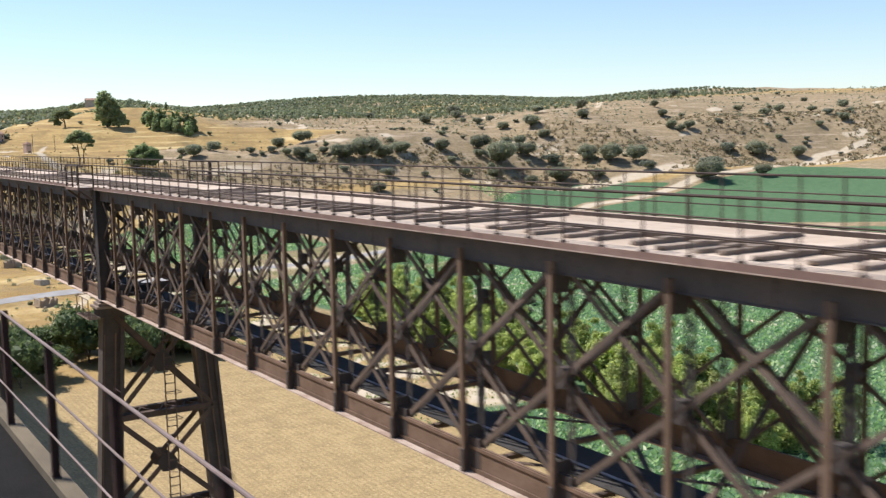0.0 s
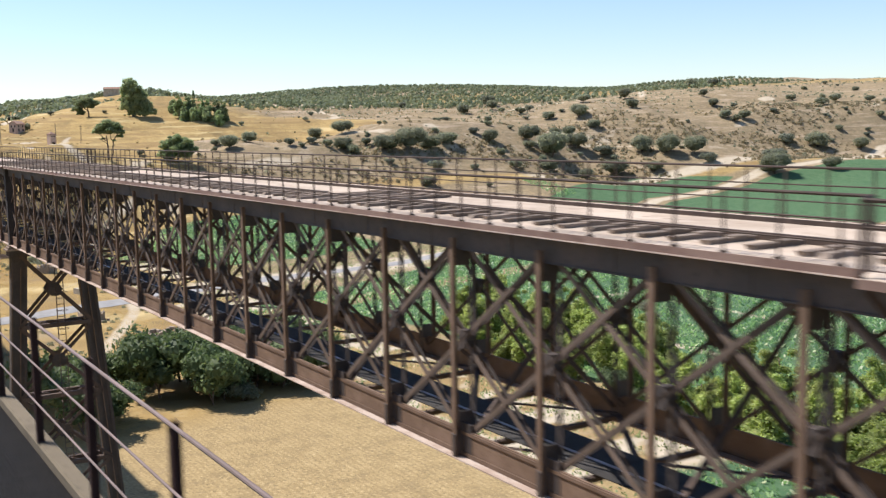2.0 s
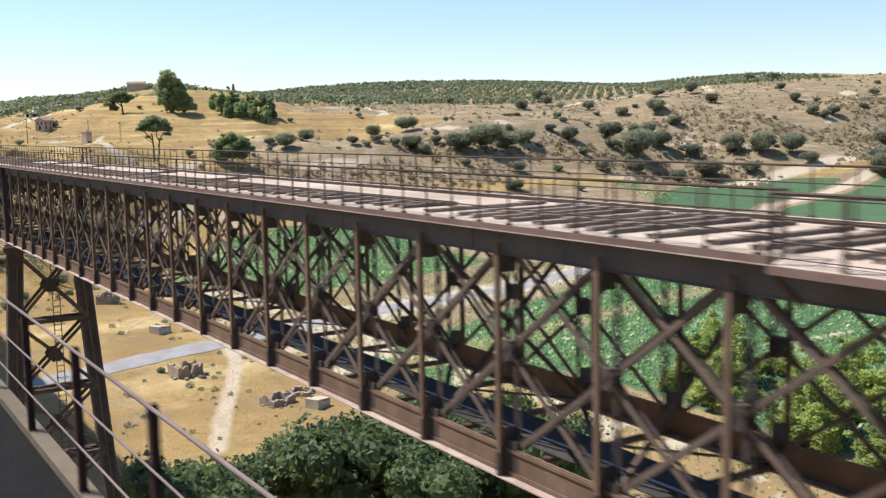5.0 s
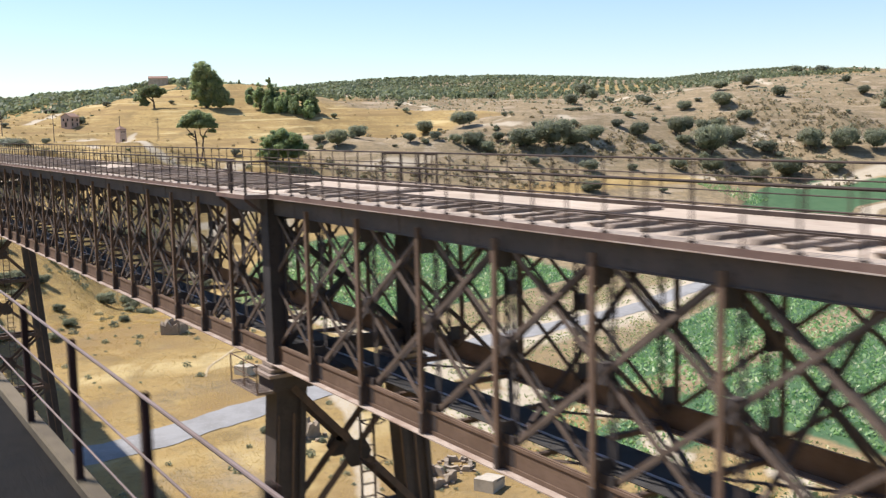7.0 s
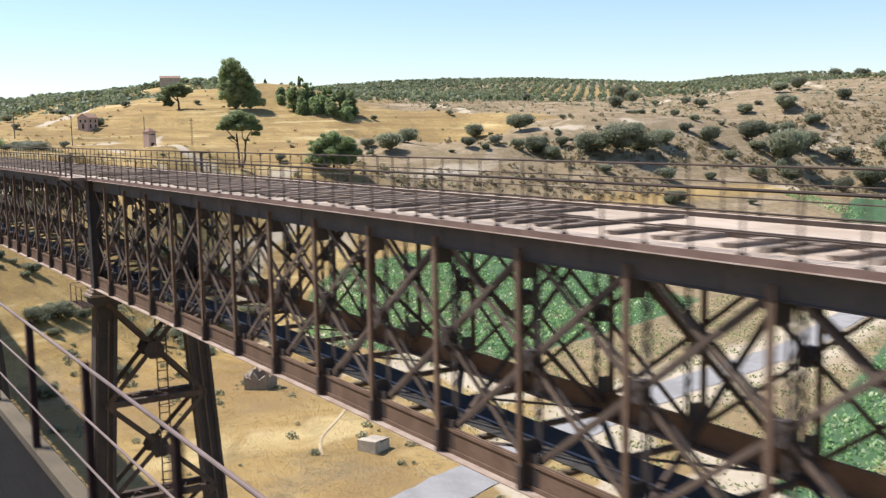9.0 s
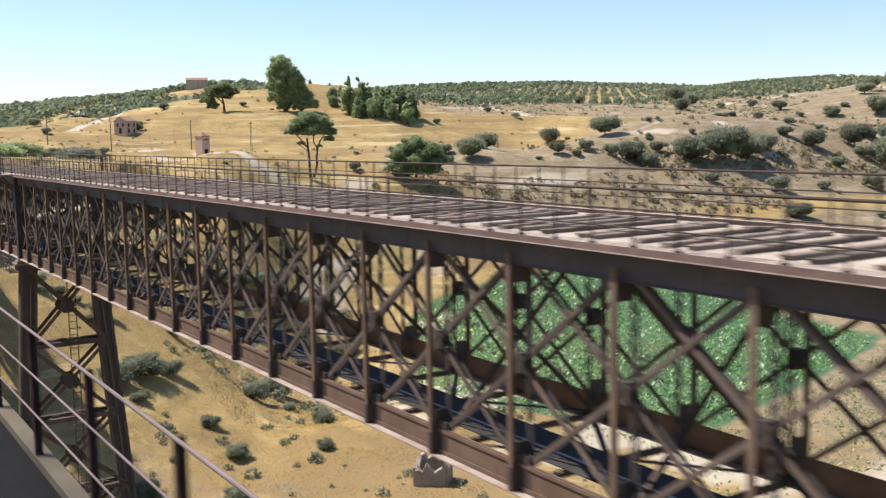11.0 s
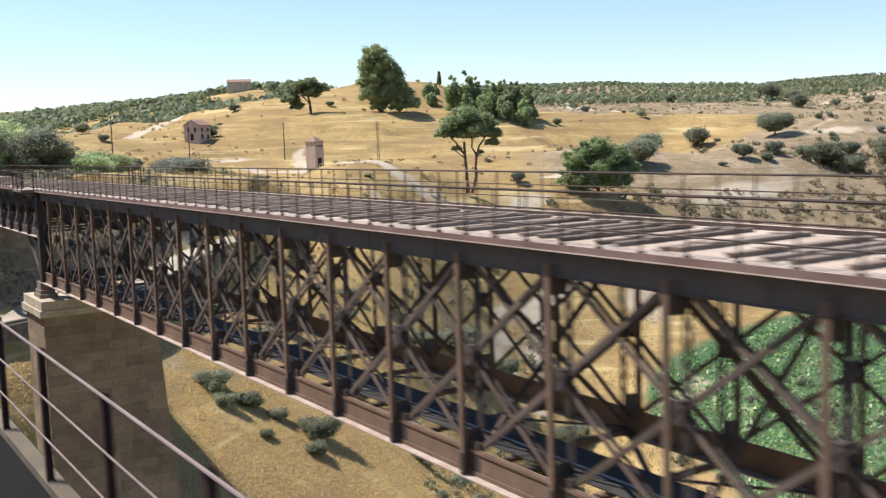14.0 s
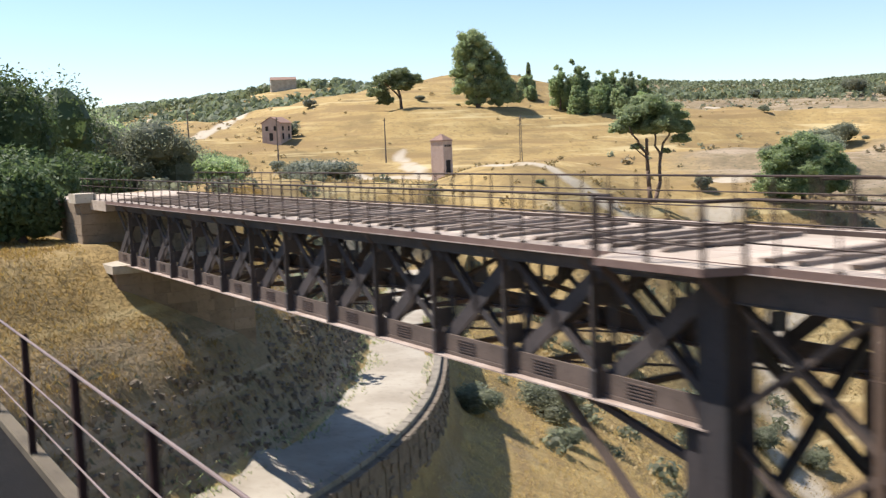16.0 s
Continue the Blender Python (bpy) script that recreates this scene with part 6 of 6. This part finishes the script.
scatter("roadside_weeds", WEED, "sparse green and straw weeds on pale soil", "weeds", roadside_spots, 80000, 0.26, 0.9, 8, 0.4)


def valley_spots(rng, n):
    p = np.stack([13 + 52 * rng.random(n), 203 + 100 * rng.random(n)], 1)
    x, y = p[:, 0], p[:, 1]
    patchy = np.sin(x * 0.35 + 2 * np.sin(y * 0.17)) * np.sin(y * 0.31 + x * 0.11) > -0.3
    return p[(np.abs(beside(x, y, ROAD_LINE)) > 3.6) & (patchy | (rng.random(n) < 0.3))]


def far_slope_spots(rng, n):
    p = np.stack([40 + 80 * rng.random(n), 318 + 95 * rng.random(n)], 1)
    patchy = np.sin(p[:, 0] * 0.4 + 2 * np.sin(p[:, 1] * 0.2)) * np.sin(p[:, 1] * 0.33 + p[:, 0] * 0.1) > -0.2
    return p[patchy | (rng.random(n) < 0.3)]


scatter("slope_weeds", TUSSOCK, "dry straw weeds on the eroded slope", "weeds", far_slope_spots, 60000, 0.2, 1.0, 10, 0.4, 0.25)
scatter("valley_grass", MEADOW, "dry brown grass on the valley floor", "grass", valley_spots, 120000, 0.13, 0.9, 9, 0.2, 0.16)


def grass_spots(rng, n):
    p = np.stack([-4 + 64 * rng.random(n), 300 + 85 * rng.random(n)], 1)
    d = beside(p[:, 0], p[:, 1], LANE_LINE)
    ok = ((np.abs(d) > 2.8) | ((np.abs(d) > 1.25) & (rng.random(n) < 0.3))) & ~((p[:, 0] > 8.8) & (p[:, 0] < 15) & (p[:, 1] > 352))
    clump = np.sin(p[:, 0] * 1.3 + 2 * np.sin(p[:, 1] * 0.7)) * np.sin(p[:, 1] * 1.1 + np.sin(p[:, 0])) > -0.2
    return p[ok & (clump | (rng.random(n) < 0.3))]


def bank_spots(rng, n):
    p = np.concatenate([grass_spots(rng, n), grass_spots(rng, n)])
    return p[(ground_z(p[:, 0], p[:, 1]) > LANE_Z + 0.4) & (p[:, 0] < 30)]


def low_spots(rng, n):
    p = grass_spots(rng, n)
    return p[ground_z(p[:, 0], p[:, 1]) < LANE_Z - 0.4]


def verge_spots(rng, n):
    p = np.stack([-8 + 50 * rng.random(n), 332 + 56 * rng.random(n)], 1)
    d = beside(p[:, 0], p[:, 1], LANE_LINE)
    ragged = 0.35 * np.sin(p[:, 0] * 0.9 + 0.6 * p[:, 1]) + 0.2 * np.sin(p[:, 0] * 2.3)
    return p[(d > 1.25 + ragged) & (d < 2.3) | (d < -1.35 - ragged * 0.5) & (d > -1.72)]


scatter("verge_grass", WEED, "straw and green grass along the edge of the lane", "grass", verge_spots, 160000, 0.10, 2.2, 12, 0.4, 0.2)
scatter("embankment_grass", TUFT, "dry brown grass tufts on the embankment", "grass", bank_spots, 560000, 0.05, 2.2, 6, 0.4, 0.2)
scatter("slope_grass", STRAW, "sparse dry golden grass tufts on the lower slope", "grass", low_spots, 380000, 0.07, 1.8, 7, 0.45, 0.2)


def scrub(name, material, count, x0, x1, y0, y1, lo, hi, size, seed, label, n=12, leaf=0.55):
    """Low scrub too small and many to count, dotted over a slope."""
    rng = np.random.default_rng(seed)
    p = np.stack([x0 + (x1 - x0) * rng.random(count), y0 + (y1 - y0) * rng.random(count)], 1)
    s = p[:, 1] - toe(p[:, 0])
    keep = (s > lo) & (s < hi) & (np.sin(p[:, 0] * 0.05 + np.sin(p[:, 1] * 0.06)) * np.sin(p[:, 1] * 0.07) > -0.5 + 0.5 * rng.random(count))
    keep &= (rng.random(count) < 0.12) | ~((p[:, 0] > 90) & (p[:, 0] < 250) & (p[:, 1] > 425) & (p[:, 1] < 600))
    keep &= (np.abs(beside(p[:, 0], p[:, 1], LANE_LINE)) > 3.5) & (np.abs(beside(p[:, 0], p[:, 1], ROAD_LINE)) > 4.5)
    p = p[keep]
    m = len(p)
    r = size * (0.5 + rng.random(m) ** 2)
    c = np.stack([p[:, 0], p[:, 1], ground_z(p[:, 0], p[:, 1]) + r * 0.35], 1)
    u = rng.normal(size=(m, n, 3))
    u /= np.linalg.norm(u, axis=2)[..., None]
    c = (c[:, None] + u * np.array([1, 1, 0.7]) * (r[:, None] * (0.5 + 0.5 * rng.random((m, n))))[..., None]).reshape(-1, 3)
    nrm = u.reshape(-1, 3) + rng.normal(size=(m * n, 3)) * 0.4
    t1 = np.cross(nrm, rng.normal(size=(m * n, 3)))
    t1 /= np.linalg.norm(t1, axis=1)[:, None]
    t2 = np.cross(nrm, t1)
    t2 /= np.linalg.norm(t2, axis=1)[:, None]
    q = np.repeat(r, n)[:, None] * leaf
    v = np.stack([c - t1 * q, c + t2 * q * 0.8, c + t1 * q, c - t2 * q * 0.8], 1).reshape(-1, 3)
    return tagged(new(name, mesh_of(name, v, np.arange(len(v)).reshape(-1, 4), material)), label, "scrub", kind="stuff")


def rubble_bank():
    """Rough stones held in the cut bank above the lane, too many to count."""
    rng = np.random.default_rng(31)
    p = np.stack([-2 + 42 * rng.random(26000), 330 + 50 * rng.random(26000)], 1)
    d = beside(p[:, 0], p[:, 1], LANE_LINE)
    keep = (d > 1.9) & (d < 4.1) & ~((p[:, 0] > 9) & (p[:, 0] < 15) & (p[:, 1] > 352))
    p = p[keep][:5200]
    n = len(p)
    z = ground_z(p[:, 0], p[:, 1])
    box = np.array(CUBE, float)[None] * (0.04 + 0.075 * rng.random((n, 1, 3)))
    box = box + rng.normal(size=(n, 8, 3)) * 0.02
    a = rng.random(n) * 3.14
    rx = box[..., 0] * np.cos(a)[:, None] - box[..., 1] * np.sin(a)[:, None]
    ry = box[..., 0] * np.sin(a)[:, None] + box[..., 1] * np.cos(a)[:, None]
    v = np.stack([rx + p[:, None, 0], ry + p[:, None, 1], box[..., 2] + z[:, None] + 0.02], -1).reshape(-1, 3)
    f = (np.array(CUBE_FACES)[None] + 8 * np.arange(n)[:, None, None]).reshape(-1, 4)
    tagged(new("bank_stones", mesh_of("bank_stones", v, f, BANKSTONE)), "dark rough stones in the cut bank above the lane", "rubble", kind="stuff")


rubble_bank()
scrub("hill_scrub", OAK_LEAF, 9000, 130, 820, 300, 680, 0, 260, 0.7, 21, "low grey-green scrub dotted over dry hills", 16, 0.42)
scrub("bank_scrub", DRY_SCRUB, 13000, 120, 620, 320, 480, -4, 75, 0.95, 22, "dry brown scrub on the eroded river bank", 20, 0.36)
scrub("valley_scrub", OAK_LEAF, 150, 14, 64, 205, 300, -400, 400, 0.55, 24, "small grey-green weeds on the dry valley floor", 60, 0.22)
scrub("slope_scrub", OAK_LEAF, 420, 16, 110, 300, 412, -400, 400, 0.9, 25, "olive-green scrub below the bridge's end", 80, 0.2)
scrub("dry_tussocks", TUSSOCK, 6500, 20, 420, 395, 640, 0, 260, 0.5, 23, "dry straw tussocks over the hillside", 18, 0.34)


def olive_rows():
    """Olive groves on the far hills: rows of small rounded trees."""
    rng = np.random.default_rng(12)
    spots = []
    for x0, x1, y0, y1, turn, gap in ((20, 200, 590, 800, 0.1, 5.0), (200, 330, 600, 900, 0.25, 8.0), (230, 620, 600, 980, -0.2, 8.0), (640, 1000, 680, 1050, 0.1, 8.4)):
        for u in np.arange(x0, x1, gap):
            for v in np.arange(y0, y1, gap):
                x, y = u + turn * (v - y0), v + turn * 0.4 * (u - x0)
                s = y - float(toe(np.array(x)))
                if s > (190 - 0.05 * x if x > 190 else 172) and rng.random() < 0.8 and abs(beside(np.array(x), np.array(y), FAR_LANE)) > 8 and not (abs(x - 172) < 14 and 690 < y < 730):
                    spots.append((x + rng.normal() * 0.5, y + rng.normal() * 0.5))
    far = np.stack([220 + 900 * rng.random(5200), 880 + 330 * rng.random(5200)], 1)
    far = np.round(far / 9.0) * 9.0 + rng.normal(size=far.shape) * 0.8
    p = np.concatenate([np.array(spots), far])
    z = ground_z(p[:, 0], p[:, 1])
    n = 13
    m = len(p)
    big = np.where(p[:, 0] < 205, 1.35, 1.0)
    c = np.stack([p[:, 0], p[:, 1], z + 1.7], 1)
    u = rng.normal(size=(m, n, 3))
    u /= np.linalg.norm(u, axis=2)[..., None]
    c = (c[:, None] + u * np.array([1.9, 1.9, 1.5]) * big[:, None, None] * (0.6 + 0.5 * rng.random((m, n, 1)))).reshape(-1, 3)
    nrm = u.reshape(-1, 3) + rng.normal(size=(m * n, 3)) * 0.3
    t1 = np.cross(nrm, rng.normal(size=(m * n, 3)))
    t1 /= np.linalg.norm(t1, axis=1)[:, None]
    t2 = np.cross(nrm, t1)
    t2 /= np.linalg.norm(t2, axis=1)[:, None]
    s = (np.repeat(big, n) * (0.7 + 0.6 * rng.random(m * n)))[:, None]
    v = np.stack([c - t1 * s, c + t2 * s * 0.8, c + t1 * s, c - t2 * s * 0.8], 1).reshape(-1, 3)
    tagged(new("olive_grove", mesh_of("olive_grove", v, np.arange(len(v)).reshape(-1, 4), OLIVE_LEAF)), "rows of grey-green olive trees over far hills", "olive grove", kind="stuff")


olive_rows()
